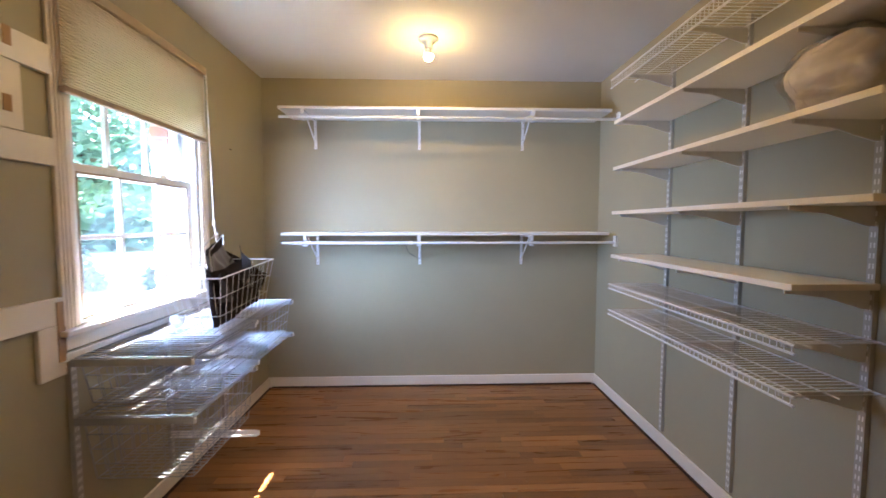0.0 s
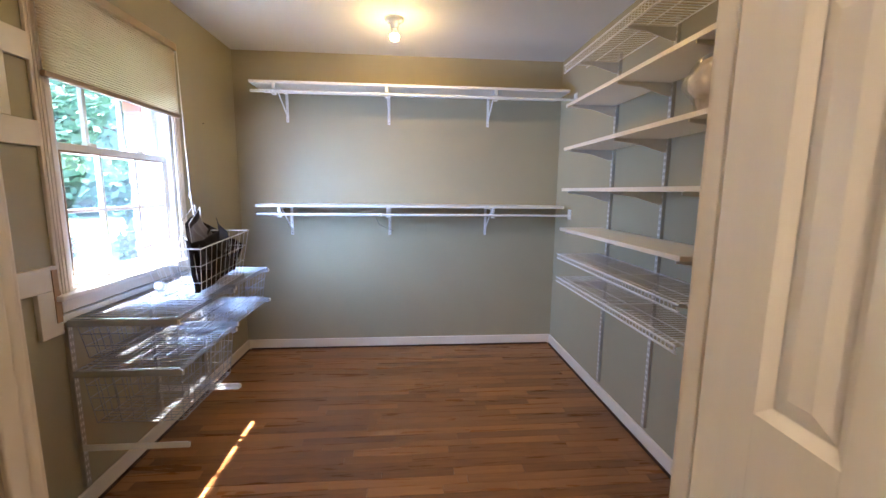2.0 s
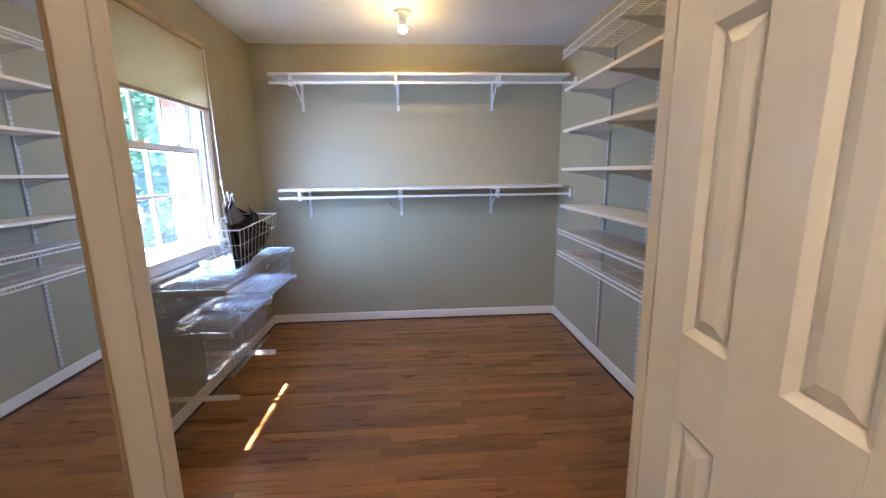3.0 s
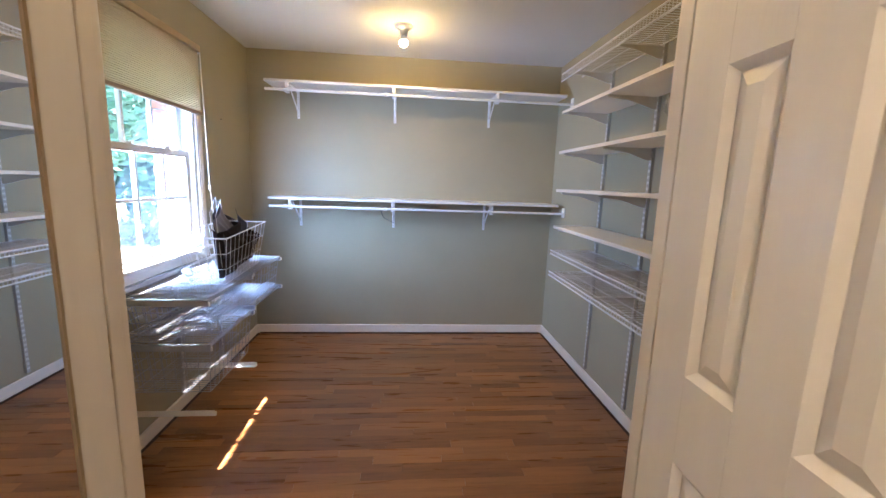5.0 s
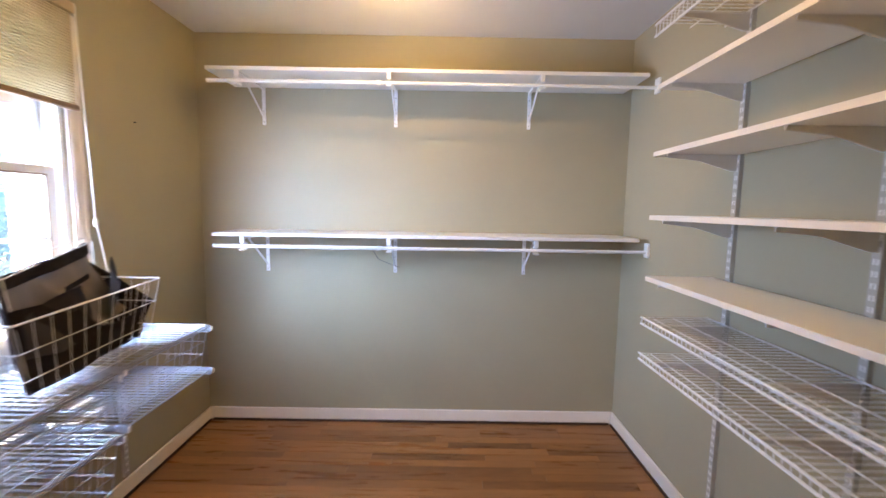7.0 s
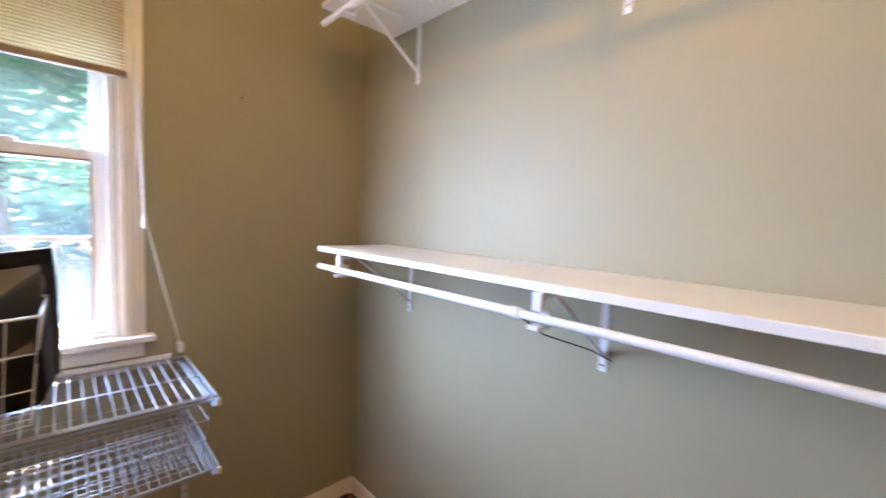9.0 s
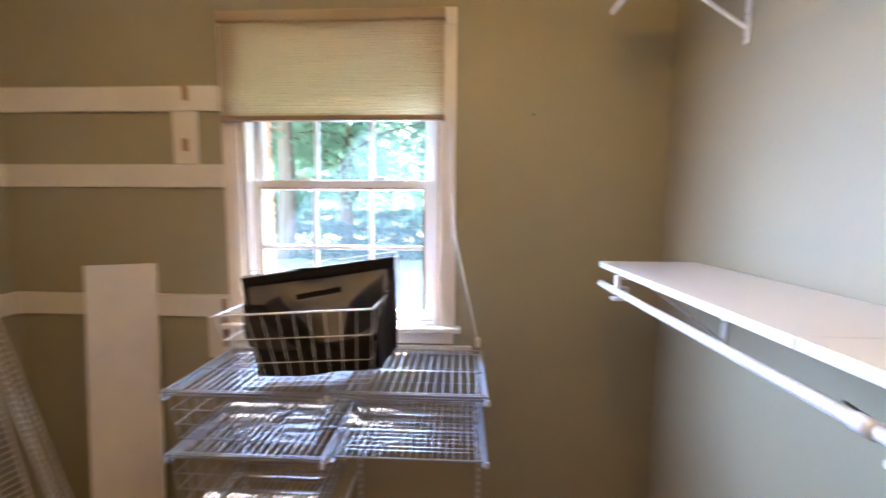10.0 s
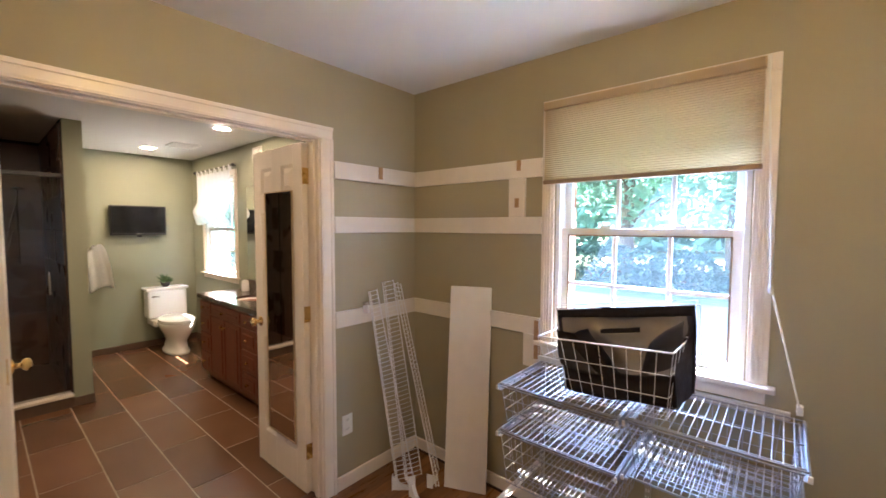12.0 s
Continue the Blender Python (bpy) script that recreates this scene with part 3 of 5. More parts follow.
def door_leaf(name, pin, turn, y0, label, LEAF_W, s, m, mirror_face=None):
    """Six-panel leaf: hinge edge at the pin, width along local x, thickness from y0 along local y."""
    d = thing(name, (0, 0, 0), label, "door", kind="structure")
    pw = (LEAF_W - 2 * s - m) / 2
    cols = ((s, s + pw), (s + pw + m, s + 2 * pw + m))
    rowsz = ((0.22, 0.84), (1.03, 1.625), (1.735, 1.90))
    y1 = y0 + LEAF_T
    for nm, a in (("stile", (0, s, 0, LEAF_H)), ("stile", (LEAF_W - s, LEAF_W, 0, LEAF_H)), ("mullion", (s + pw, s + pw + m, 0, LEAF_H))):
        part(nm, boxed(a[0], a[1], y0, y1, a[2], a[3], bevel=0.0015), DOOR_WHITE, d)
    edges = (0.0, *[z for r in rowsz for z in r], LEAF_H)
    for k in range(0, len(edges), 2):
        for c in cols:
            part("rail", boxed(c[0], c[1], y0, y1, edges[k], edges[k + 1]), DOOR_WHITE, d)
    for c in cols:
        for r in rowsz:
            bm = boxed(c[0], c[1], y0 + 0.0135, y1 - 0.0135, r[0], r[1])
            for sgn, yy in ((-1, y0 + 0.0135), (1, y1 - 0.0135)):
                # sloped moulding round the panel and the raised field in it
                for inset0, inset1, h0, h1 in ((0.0, 0.017, 0.013, 0.001), (0.019, 0.046, 0.0005, 0.0105)):
                    o = [(c[0] + inset0, r[0] + inset0), (c[1] - inset0, r[0] + inset0), (c[1] - inset0, r[1] - inset0), (c[0] + inset0, r[1] - inset0)]
                    i = [(c[0] + inset1, r[0] + inset1), (c[1] - inset1, r[0] + inset1), (c[1] - inset1, r[1] - inset1), (c[0] + inset1, r[1] - inset1)]
                    vo = [bm.verts.new((x, yy + sgn * h0, z)) for x, z in o]
                    vi = [bm.verts.new((x, yy + sgn * h1, z)) for x, z in i]
                    for k in range(4):
                        bm.faces.new((vo[k], vo[(k + 1) % 4], vi[(k + 1) % 4], vi[k]))
                    if inset0 > 0:
                        bm.faces.new(vi)
            bmesh.ops.recalc_face_normals(bm, faces=bm.faces)
            part("panel", bm, DOOR_WHITE, d)
    for sgn, yy in ((-1, y0), (1, y1)):
        bm = bmesh.new()
        lathe(bm, [(0.0, -0.001), (0.031, -0.001), (0.031, 0.004), (0.014, 0.008), (0.011, 0.02), (0.013, 0.03), (0.024, 0.036), (0.028, 0.047), (0.025, 0.058), (0.012, 0.064), (0.0, 0.065)],
              (LEAF_W - 0.06, yy, 0.93), (0, sgn, 0), 20)
        part("knob", bm, BRASS, d, "aged brass knob", smooth=True)
    side = y1 if y0 == 0 else y0
    for z in (0.20, 1.0, 1.78):
        bm = boxed(-0.003, -0.0003, y0 + 0.002, y1 - 0.002, z, z + 0.09)
        bar_y = y0 - 0.004 if y0 == 0 else y1 + 0.004
        rod(bm, (-0.003, bar_y, z), (-0.003, bar_y, z + 0.09), 0.006, 8)
        part("hinge", bm, BRASS, d, "brass butt hinge")
    if mirror_face is not None:
        part("mirror", boxed(0.105, 0.42, y1 + 0.0025, y1 + 0.006, 0.265, 1.745), MIRROR, d, "tall frameless door mirror")
        bm = bmesh.new()
        for a in ((0.099, 0.105, 0.259, 1.751), (0.42, 0.426, 0.259, 1.751), (0.105, 0.42, 0.259, 0.265), (0.105, 0.42, 1.745, 1.751)):
            box(bm, a[0], a[1], y1 + 0.0005, y1 + 0.009, a[2], a[3])
        part("mirror_edge", bm, BLIND, d)
    d.matrix_world = pose(*pin, 0, 0, turn)
    return d


door_leaf("door_1", (JL + 0.002, 0.372, 0.008), -90, 0.0, "open white six-panel door leaf with a tall mirror", 0.583, 0.098, 0.112, mirror_face=1)
door_leaf("door_2", (JO - 0.002, 0.422, 0.008), -92.5, -LEAF_T, "open white six-panel door leaf with brass knob", 0.602, 0.117, 0.112)


# ---- closet: back wall shelves ----
def shelf_bracket(x, z, leg, nm="closet_bracket"):
    """Steel shelf-and-rod bracket under a shelf whose underside is at z."""
    b = thing(nm, (x, YB, z), "white steel shelf and rod bracket under a closet shelf", "bracket", "brackets on the back wall")
    part("wall_leg", boxed(x - 0.011, x + 0.011, YB - 0.006, YB, z - leg, z, bevel=0.002), STEEL_WHITE, b)
    part("arm", boxed(x - 0.008, x + 0.008, 2.89, YB - 0.0065, z - 0.014, z - 0.0005, bevel=0.002), STEEL_WHITE, b)
    part("brace", rods([((x, YB - 0.008, z - leg + 0.045), (x, 2.96, z - 0.015))], 0.0055, 6), STEEL_WHITE, b)
    bm = bmesh.new()
    box(bm, x - 0.012, x + 0.012, 2.882, 2.897, z - 0.04, z - 0.001, 0.003)
    box(bm, x - 0.014, x + 0.014, 2.872, 2.912, z - 0.078, z - 0.068, 0.003)
    box(bm, x - 0.012, x + 0.012, 2.912, 2.92, z - 0.078, z - 0.04, 0.002)
    box(bm, x - 0.012, x + 0.012, 2.897, 2.92, z - 0.042, z - 0.036, 0.001)
    part("rod_hook", bm, STEEL_WHITE, b)
    for k in (0.05, 0.14, leg - 0.018):
        bm = bmesh.new()
        lathe(bm, [(0.004, 0), (0.004, 0.002), (0.0, 0.003)], (x, YB - 0.006, z - k), (0, -1, 0), 8)
        part("screw", bm, CHROME, b)


for zt, leg in ((2.142, 0.222), (1.256, 0.242)):
    s = thing("closet_shelf", (0.17, 3.05, zt), "long white melamine closet shelf on steel brackets", "shelf", "long shelves on the back wall")
    part("board", boxed(-1.008, -0.19, 2.89, YB - 0.001, zt - 0.02, zt, bevel=0.0025), MELAMINE, s)
    part("board", boxed(-0.1885, 1.362, 2.89, YB - 0.001, zt - 0.02, zt, bevel=0.0025), MELAMINE, s)
    for x in (-0.836, -0.028, 0.79):
        shelf_bracket(x, zt - 0.0202, leg)
    r = thing("hanging_rod", (0.17, 2.895, zt - 0.075), "white steel hanging rod below a closet shelf", "rod", "hanging rods")
    bm = bmesh.new()
    rod(bm, (-1.0, 2.895, zt - 0.075), (-0.10, 2.895, zt - 0.075), 0.0105, 20)
    part("tube", bm, STEEL_WHITE, r)
    bm = bmesh.new()
    rod(bm, (-0.10, 2.895, zt - 0.075), (1.40, 2.895, zt - 0.075), 0.0092, 20)
    part("tube", bm, STEEL_WHITE, r)
    for x in (-0.875, -0.085):
        bm = bmesh.new()
        lathe(bm, [(0.010, -0.014), (0.0128, -0.012), (0.0128, 0.012), (0.010, 0.014)], (x, 2.895, zt - 0.075), (1, 0, 0), 14)
        part("collar", bm, PLASTIC_WHITE, r, smooth=True)
    bm = bmesh.new()
    box(bm, 1.401, XR, 2.872, 2.918, zt - 0.105, zt - 0.025, 0.004)
    part("end_socket", bm, PLASTIC_WHITE, r)
bm = bmesh.new()
tube(bm, [(0.0, YB - 0.012, 1.03), (-0.05, YB - 0.03, 1.05), (-0.11, 3.05, 1.10), (-0.13, 2.91, 1.19)], 0.002, 5)
tagged(part("loose_wire", bm, BLACK_PLASTIC), "thin dark loose wire hooked over the rod", "wire")


# ---- closet: shelf wall ----
def standard(x, y, z0, z1, out, group, label):
    """Slotted steel wall standard; out: the way it faces along x."""
    t = thing("wall_standard", (x, y, z0), label, "shelf standard", group)
    bm = bmesh.new()
    box(bm, x, x + out * 0.003, y - 0.0125, y + 0.0125, z0, z1)
    box(bm, x + out * 0.0031, x + out * 0.014, y - 0.0125, y - 0.0095, z0, z1)
    box(bm, x + out * 0.0031, x + out * 0.014, y + 0.0095, y + 0.0125, z0, z1)
    box(bm, x + out * 0.0141, x + out * 0.0165, y - 0.0125, y + 0.0125, z0, z1)
    part("channel", bm, STANDARD_GREY, t)
    bm = bmesh.new()
    k = z0 + 0.02
    while k < z1 - 0.03:
        for dy in (-0.005, 0.005):
            box(bm, x + out * 0.0164, x + out * 0.0171, y + dy - 0.0022, y + dy + 0.0022, k, k + 0.016)
        k += 0.032
    tagged(part("slot_strip", bm, SLOT, t), kind="stuff")


def arm_bracket(y, z, depth=0.27, wall=XR, out=-1, label="grey tapered steel shelf bracket"):
    t = thing("shelf_bracket", (wall, y, z), label, "bracket", "brackets in the slotted standards")
    x0 = wall + out * 0.0175
    bm = bmesh.new()
    pts = [(x0, z), (x0 + out * depth, z), (x0 + out * depth, z - 0.012), (x0 + out * depth * 0.55, z - 0.024), (x0 + out * 0.02, z - 0.062), (x0, z - 0.062)]
    a = [bm.verts.new((px, y - 0.003, pz)) for px, pz in pts]
    b = [bm.verts.new((px, y + 0.003, pz)) for px, pz in pts]
    bm.faces.new(a)
    bm.faces.new(b[::-1])
    for k in range(6):
        bm.faces.new((a[k], b[k], b[(k + 1) % 6], a[(k + 1) % 6]))
    bmesh.ops.recalc_face_normals(bm, faces=bm.faces)
    part("blade", bm, STEEL_GREY, t)
    part("flange", boxed(x0 + out * 0.01, x0 + out * depth, y - 0.007, y + 0.007, z - 0.0025, z - 0.0003), STEEL_GREY, t)


STD_Y = (2.245, 1.712, 1.18)
for y in STD_Y:
    standard(XR, y, 0.105, 2.20, -1, "standards on the shelf wall", "grey slotted steel shelf standard on the wall")
for z, ynear in ((1.912, 0.93), (1.648, 0.94), (1.392, 0.945), (1.138, 1.15)):
    s = thing("wall_shelf", (1.27, (ynear + 2.34) / 2, z), "white melamine wall shelf on slotted standards", "shelf", "white shelves on the shelf wall")
    part("board", boxed(1.1235, XR - 0.018, ynear + 0.0015, 2.3385, z - 0.019, z, bevel=0.001), MELAMINE, s)
    part("front_edge_band", boxed(1.122, 1.1233, ynear + 0.0015, 2.3385, z - 0.019, z), TRIM, s)
    part("end_edge_band", boxed(1.1235, XR - 0.018, ynear, ynear + 0.0013, z - 0.019, z), TRIM, s)
    for y in STD_Y:
        arm_bracket(y, z - 0.0195)


def wire_shelf(x_front, x_back, y0, y1, z, lip, label, gap=0.0254, group="wire shelves on the shelf wall"):
    """Ventilated shelf: wires from front to back on long rods, with a turned-down front lip."""
    t = thing("wire_shelf", ((x_front + x_back) / 2, (y0 + y1) / 2, z), label, "wire shelf", group)
    s = 1 if x_back > x_front else -1
    part("front_rod", rods([((x_front, y0, z), (x_front, y1, z))], 0.0046, 8), WIRE_WHITE, t)
    part("lip_rod", rods([((x_front, y0, z - lip), (x_front, y1, z - lip))], 0.0046, 8), WIRE_WHITE, t)
    part("back_rod", rods([((x_back, y0, z), (x_back, y1, z))], 0.0035, 8), WIRE_WHITE, t)
    part("middle_rod", rods([((x_front + (x_back - x_front) * 0.5, y0, z - 0.006), (x_front + (x_back - x_front) * 0.5, y1, z - 0.006))], 0.003, 6), WIRE_WHITE, t)
    part("middle_rod", rods([((x_front + s * 0.05, y0, z - 0.006), (x_front + s * 0.05, y1, z - 0.006))], 0.003, 6), WIRE_WHITE, t)
    n = int((y1 - y0 - 0.012) / gap) + 1
    wires(t, [((x_front - s * 0.003, y0 + 0.008 + k * gap, z - lip), (x_front - s * 0.003, y0 + 0.008 + k * gap, z + 0.003), (x_back, y0 + 0.008 + k * gap, z + 0.003)) for k in range(n)], 0.0016, WIRE_WHITE)


for z, y0, y1, lip in ((0.962, 1.12, 2.335, 0.026), (0.808, 1.115, 2.335, 0.026), (2.155, 0.93, 2.375, 0.045)):
    wire_shelf(1.115, XR - 0.02, y0, y1, z, lip, "white ventilated wire shelf on slotted standards")
    for y in STD_Y:
        arm_bracket(y, z - 0.0095)


def bagged_bedding(name, at, size, lumps, label):
    """A soft bundle in a clear plastic bag."""
    t = thing(name, at, label, "bag")
    for nm, m, grow in (("bundle", QUILT, 0.9), ("plastic_bag", PLASTIC, 1.0)):
        bm = bmesh.new()
        bmesh.ops.create_icosphere(bm, subdivisions=4, radius=1.0)
        for v in bm.verts:
            p = v.co.copy()
            f = grow * (0.92 + 0.16 * noise.noise(p * lumps + Vector((3, 1, 7))) + (0.10 * noise.noise(p * 4) + 0.05 * noise.noise(p * 9) if nm == "plastic_bag" else 0.08 * noise.noise(p * 4)))
            q = Vector([math.copysign(abs(c) ** 0.75, c) for c in p]) * f
            v.co = Vector((at[0] + q.x * size[0], at[1] + q.y * size[1], max(at[2] + 0.002 + (0.006 if nm == "bundle" else 0), at[2] + size[2] + q.z * size[2])))
        part(nm, bm, m, t, smooth=nm == "bundle")


bagged_bedding("bedding_bag", (1.265, 1.17, 1.649), (0.12, 0.165, 0.115), 1.6, "cream bedding packed in a clear plastic bag on a shelf")


# ---- closet: drawer frames at the window wall ----
XF = -0.81
track = thing("hang_track", (XW, 1.95, 0.85), "white steel hang track screwed below the window", "wall track")
part("rail", boxed(XW, XW + 0.02, 1.42, 2.46, 0.832, 0.862, bevel=0.003), STEEL_WHITE, track)
for y in (1.46, 1.985, 2.495):
    standard(XW, y, 0.10, 0.83, 1, "standards below the window", "grey slotted steel drawer standard on the wall")


def runner(y, z, side, coat=WIRE_SILVER):
    """Drawer runner: a folded steel side arm from the wall to the front."""
    t = thing("drawer_runner", (XW, y, z), "grey-white steel drawer runner arm from the wall", "drawer runner", "drawer runners")
    bm = bmesh.new()
    box(bm, XW + 0.018, XF + 0.004, y - 0.002, y + 0.002, z - 0.028, z, 0.0008)
    box(bm, XW + 0.018, XF + 0.004, y + side * 0.0021, y + side * 0.016, z - 0.028, z - 0.025)
    part("arm", bm, coat, t)
    part("end_cap", boxed(XF + 0.0042, XF + 0.012, y - 0.006, y + 0.006, z - 0.026, z - 0.004, bevel=0.003), PLASTIC_WHITE, t)


def runner_shelf(y0, y1, z):
    t = thing("wire_shelf", ((XW + XF) / 2, (y0 + y1) / 2, z), "silver white wire shelf laid on drawer runners", "wire shelf", "wire shelves below the window")
    xb = XW + 0.03
    for x in (XF, XF + 0.003 - 0.015, xb):
        part("long_rod", rods([((x, y0, z), (x, y1, z))], 0.0036, 8), WIRE_SILVER, t)
    part("side_rod", rods([((xb, y0, z), (XF, y0, z))], 0.0036, 8), WIRE_SILVER, t)
    part("side_rod", rods([((xb, y1, z), (XF, y1, z))], 0.0036, 8), WIRE_SILVER, t)
    part("middle_rod", rods([(((XF + xb) / 2, y0, z - 0.006), ((XF + xb) / 2, y1, z - 0.006))], 0.003, 6), WIRE_SILVER, t)
    n = round((y1 - y0) / 0.027)
    wires(t, [((xb, y0 + (y1 - y0) * k / n, z + 0.003), (XF, y0 + (y1 - y0) * k / n, z + 0.003)) for k in range(1, n)], 0.0021, WIRE_SILVER, n=6)


def wire_basket(x0, x1, y0, y1, zt, zb, label, gap=0.052, taper=0.02, rise=0.055, thin=1.0, material=WIRE_SILVER, place=None, name="wire_basket", group="wire drawer baskets"):
    """Open wire basket with a thick rim, in place coordinates or turned by place."""
    t = thing(name, ((x0 + x1) / 2, (y0 + y1) / 2, zb), label, "wire basket", group)
    def at(u, v, w):
        k = taper * (1 - w)
        return Vector((x0 + k + u * (x1 - x0 - 2 * k), y0 + k + v * (y1 - y0 - 2 * k), zb + w * (zt - zb)))
    ring = [(0, 0), (1, 0), (1, 1), (0, 1), (0, 0)]
    part("rim", rods([(at(*a, 1), at(*b, 1)) for a, b in zip(ring, ring[1:])], 0.0034, 8), material, t)
    nx, ny, nz = max(2, round((x1 - x0) / gap)), max(2, round((y1 - y0) / gap)), max(2, round((zt - zb) / rise))
    wires(t, [[at(*c, w / nz) for c in ring] for w in range(nz)], 0.0018 * thin, material, "hoop_wire")
    wires(t, [(at(k / nx, 0, 1), at(k / nx, 0, 0), at(k / nx, 1, 0), at(k / nx, 1, 1)) for k in range(nx + 1)], 0.0016 * thin, material)
    wires(t, [(at(0, k / ny, 1), at(0, k / ny, 0), at(1, k / ny, 0), at(1, k / ny, 1)) for k in range(ny + 1)], 0.0016 * thin, material)
    wires(t, [(at(0, (k + 0.5) / ny, 0), at(1, (k + 0.5) / ny, 0)) for k in range(ny)], 0.0016 * thin, material)
    if place is not None:
        t.matrix_world = place @ Matrix.Translation(t.location)
    return t


for z, coat in ((0.838, WIRE_SILVER), (0.622, WIRE_SILVER), (0.296, STEEL_WHITE)):
    runner(1.447, z, 1, coat)
    runner(1.972, z, -1, coat)
for z in (0.848, 0.645):
    runner(1.994, z, 1)
    runner(2.502, z, -1)
runner_shelf(1.452, 1.967, 0.8395)
runner_shelf(1.452, 1.967, 0.6235)
runner_shelf(1.999, 2.497, 0.8495)
wire_basket(XW + 0.04, XF - 0.006, 1.462, 1.957, 0.826, 0.665, "silver wire drawer basket under a wire shelf")
wire_basket(XW + 0.04, XF - 0.006, 1.462, 1.957, 0.610, 0.375, "deep silver wire drawer basket under a wire shelf")
wire_basket(XW + 0.04, XF - 0.006, 2.009, 2.487, 0.836, 0.66, "silver wire drawer basket under a wire shelf")
wire_basket(XW + 0.04, XF - 0.006, 2.009, 2.487, 0.632, 0.615, "shallow silver wire tray on the lower drawer runners")

# loose basket with a fabric bag on top of the drawer shelves
LOOSE = Matrix.Translation((-0.928, 1.93, 0.861)) @ pose(0, 0, 0, 4.9, 0, -6.6) @ Matrix.Translation((0.88, -2.0, -0.86))
BASKET = Matrix.Translation((-0.797, 1.647, 1.096)) @ pose(0, 0, 0, 4.1, 0, -1.9) @ Matrix.Translation((0, 0, -0.25))
wire_basket(-0.265, 0.0, 0.0, 0.505, 0.25, 0.0, "white wire basket holding a dark fabric bag", gap=0.05, taper=0.042, rise=0.083, thin=0.8, material=WIRE_WHITE, place=BASKET, name="loose_wire_basket")


def fabric_bag():
    t = thing("fabric_bag", (-0.95, 1.955, 0.875), "open dark brown folded fabric storage bag with taupe lining", "bag")
    def crumple(p, a):
        return p + Vector((noise.noise(p * 9), noise.noise(p * 9 + Vector((5, 2, 1))), noise.noise(p * 9 + Vector((1, 8, 4))))) * a
    def sheet(name, f, nu, nv, material, label="", thick=0.004):
        bm = bmesh.new()
        quad_sheet(bm, lambda u, v: LOOSE @ f(u, v), nu, nv)
        if thick:
            bmesh.ops.solidify(bm, geom=bm.faces, thickness=thick)
        part(name, bm, material, t, label, smooth=True)
    # front pouch, tall at the narrow end and folded low at the deep end
    def high(u):
        s = min(1, max(0, (u - 0.28) / 0.28))
        return 0.25 - 0.125 * s * s * (3 - 2 * s) + 0.03 * max(0, u - 0.8) / 0.2
    def front(u, v):
        k = 0.025 * (1 - v)
        x = -0.777 - (0.025 + 0.06 * u) * (1 - v) + 0.005 * math.sin(3 * math.pi * v + 5 * u) - 0.015 * (2 * u - 1) ** 4
        return crumple(Vector((x, 1.802 + k + (0.445 - 2 * k) * u, 0.882 + high(u) * v)), 0.008)
    def deep(u):
        return 0.025 + 0.235 * u
    sheet("front_panel", front, 30, 14, FABRIC)
    sheet("bottom_panel", lambda u, v: crumple(Vector((-0.805 - 0.05 * u - 0.7 * deep(u) * v, 1.828 + 0.39 * u, 0.884)), 0.004), 12, 8, FABRIC)
    for e in (0, 1):
        def end(u, v):
            k = 0.02 * (1 - v)
            y = (2.247 - k) if e else (1.802 + k)
            top = (0.15 if e else 0.25) * (1 - u) + (0.30 if e else 0.27) * u
            return crumple(Vector((-0.792 - 0.05 * e * (1 - v) * (1 - u) - deep(e) * u, y, 0.884 + top * v)), 0.008)
        sheet("end_panel", end, 12, 12, FABRIC)
    # back panel standing across the basket, dark outside with a pale lining inside
    def back(u, v, off):
        k = 0.02 * (1 - v) ** 2
        y = 1.80 + k + (0.455 - 2 * k) * u
        z = 0.89 + (0.335 + 0.012 * u) * v
        return crumple(Vector((-0.785 - deep(u) + off + 0.012 * v + 0.005 * math.sin(7 * u + 4 * v), y, z)), 0.005)
    sheet("back_panel", lambda u, v: back(u, v, 0), 22, 16, FABRIC)
    def lining(u, v):
        w = 0.05 + 0.9 * u
        fold = 0.3 * math.exp(-((u - 0.45 + 0.35 * (v - 0.5)) / 0.10) ** 2) * (1 - v) ** 0.5
        return crumple(back(w, 0.3 + 0.6 * v, 0.008 + (deep(w) - 0.03) * (0.7 * (1 - v) ** 1.4 + fold)), 0.018)
    sheet("lining", lining, 34, 22, LINING, "taupe lining, crumpled", 0)
    sheet("hem", lambda u, v: back(0.01 + 0.98 * u, 0.885 + 0.115 * v, 0.012), 20, 2, FABRIC)
    # folds turned in over the lining at both ends, their shade put into the colour
    def turned_in(top0, top1, low0, low1, off):
        def f(u, v):
            a = [top0[k] + (top1[k] - top0[k]) * u for k in (0, 1)]
            b = [low0[k] + (low1[k] - low0[k]) * u for k in (0, 1)]
            return crumple(back(b[0] + (a[0] - b[0]) * v, b[1] + (a[1] - b[1]) * v, off[0] + (off[1] - off[0]) * u + 0.012 * math.sin(5 * u + 3 * v)), 0.012)
        return f
    sheet("end_fold", turned_in((0.02, 0.62), (0.36, 0.84), (0.02, 0.30), (0.56, 0.22), (0.03, 0.13)), 18, 10, FOLD)
    sheet("end_fold", turned_in((0.97, 0.86), (0.80, 0.66), (0.97, 0.30), (0.68, 0.22), (0.10, 0.15)), 14, 10, FOLD)
    sheet("handle_strap", lambda u, v: back(0.40 + 0.28 * u, 0.72 + 0.055 * v + 0.02 * u, 0.075), 8, 2, FABRIC)
    bm = bmesh.new()
    pts = [LOOSE @ back(u, v, -0.012) for u, v in ((-0.012, 0.02), (-0.012, 1.04), (1.012, 1.04), (1.012, 0.3))]
    tube(bm, pts, 0.0018, 6)
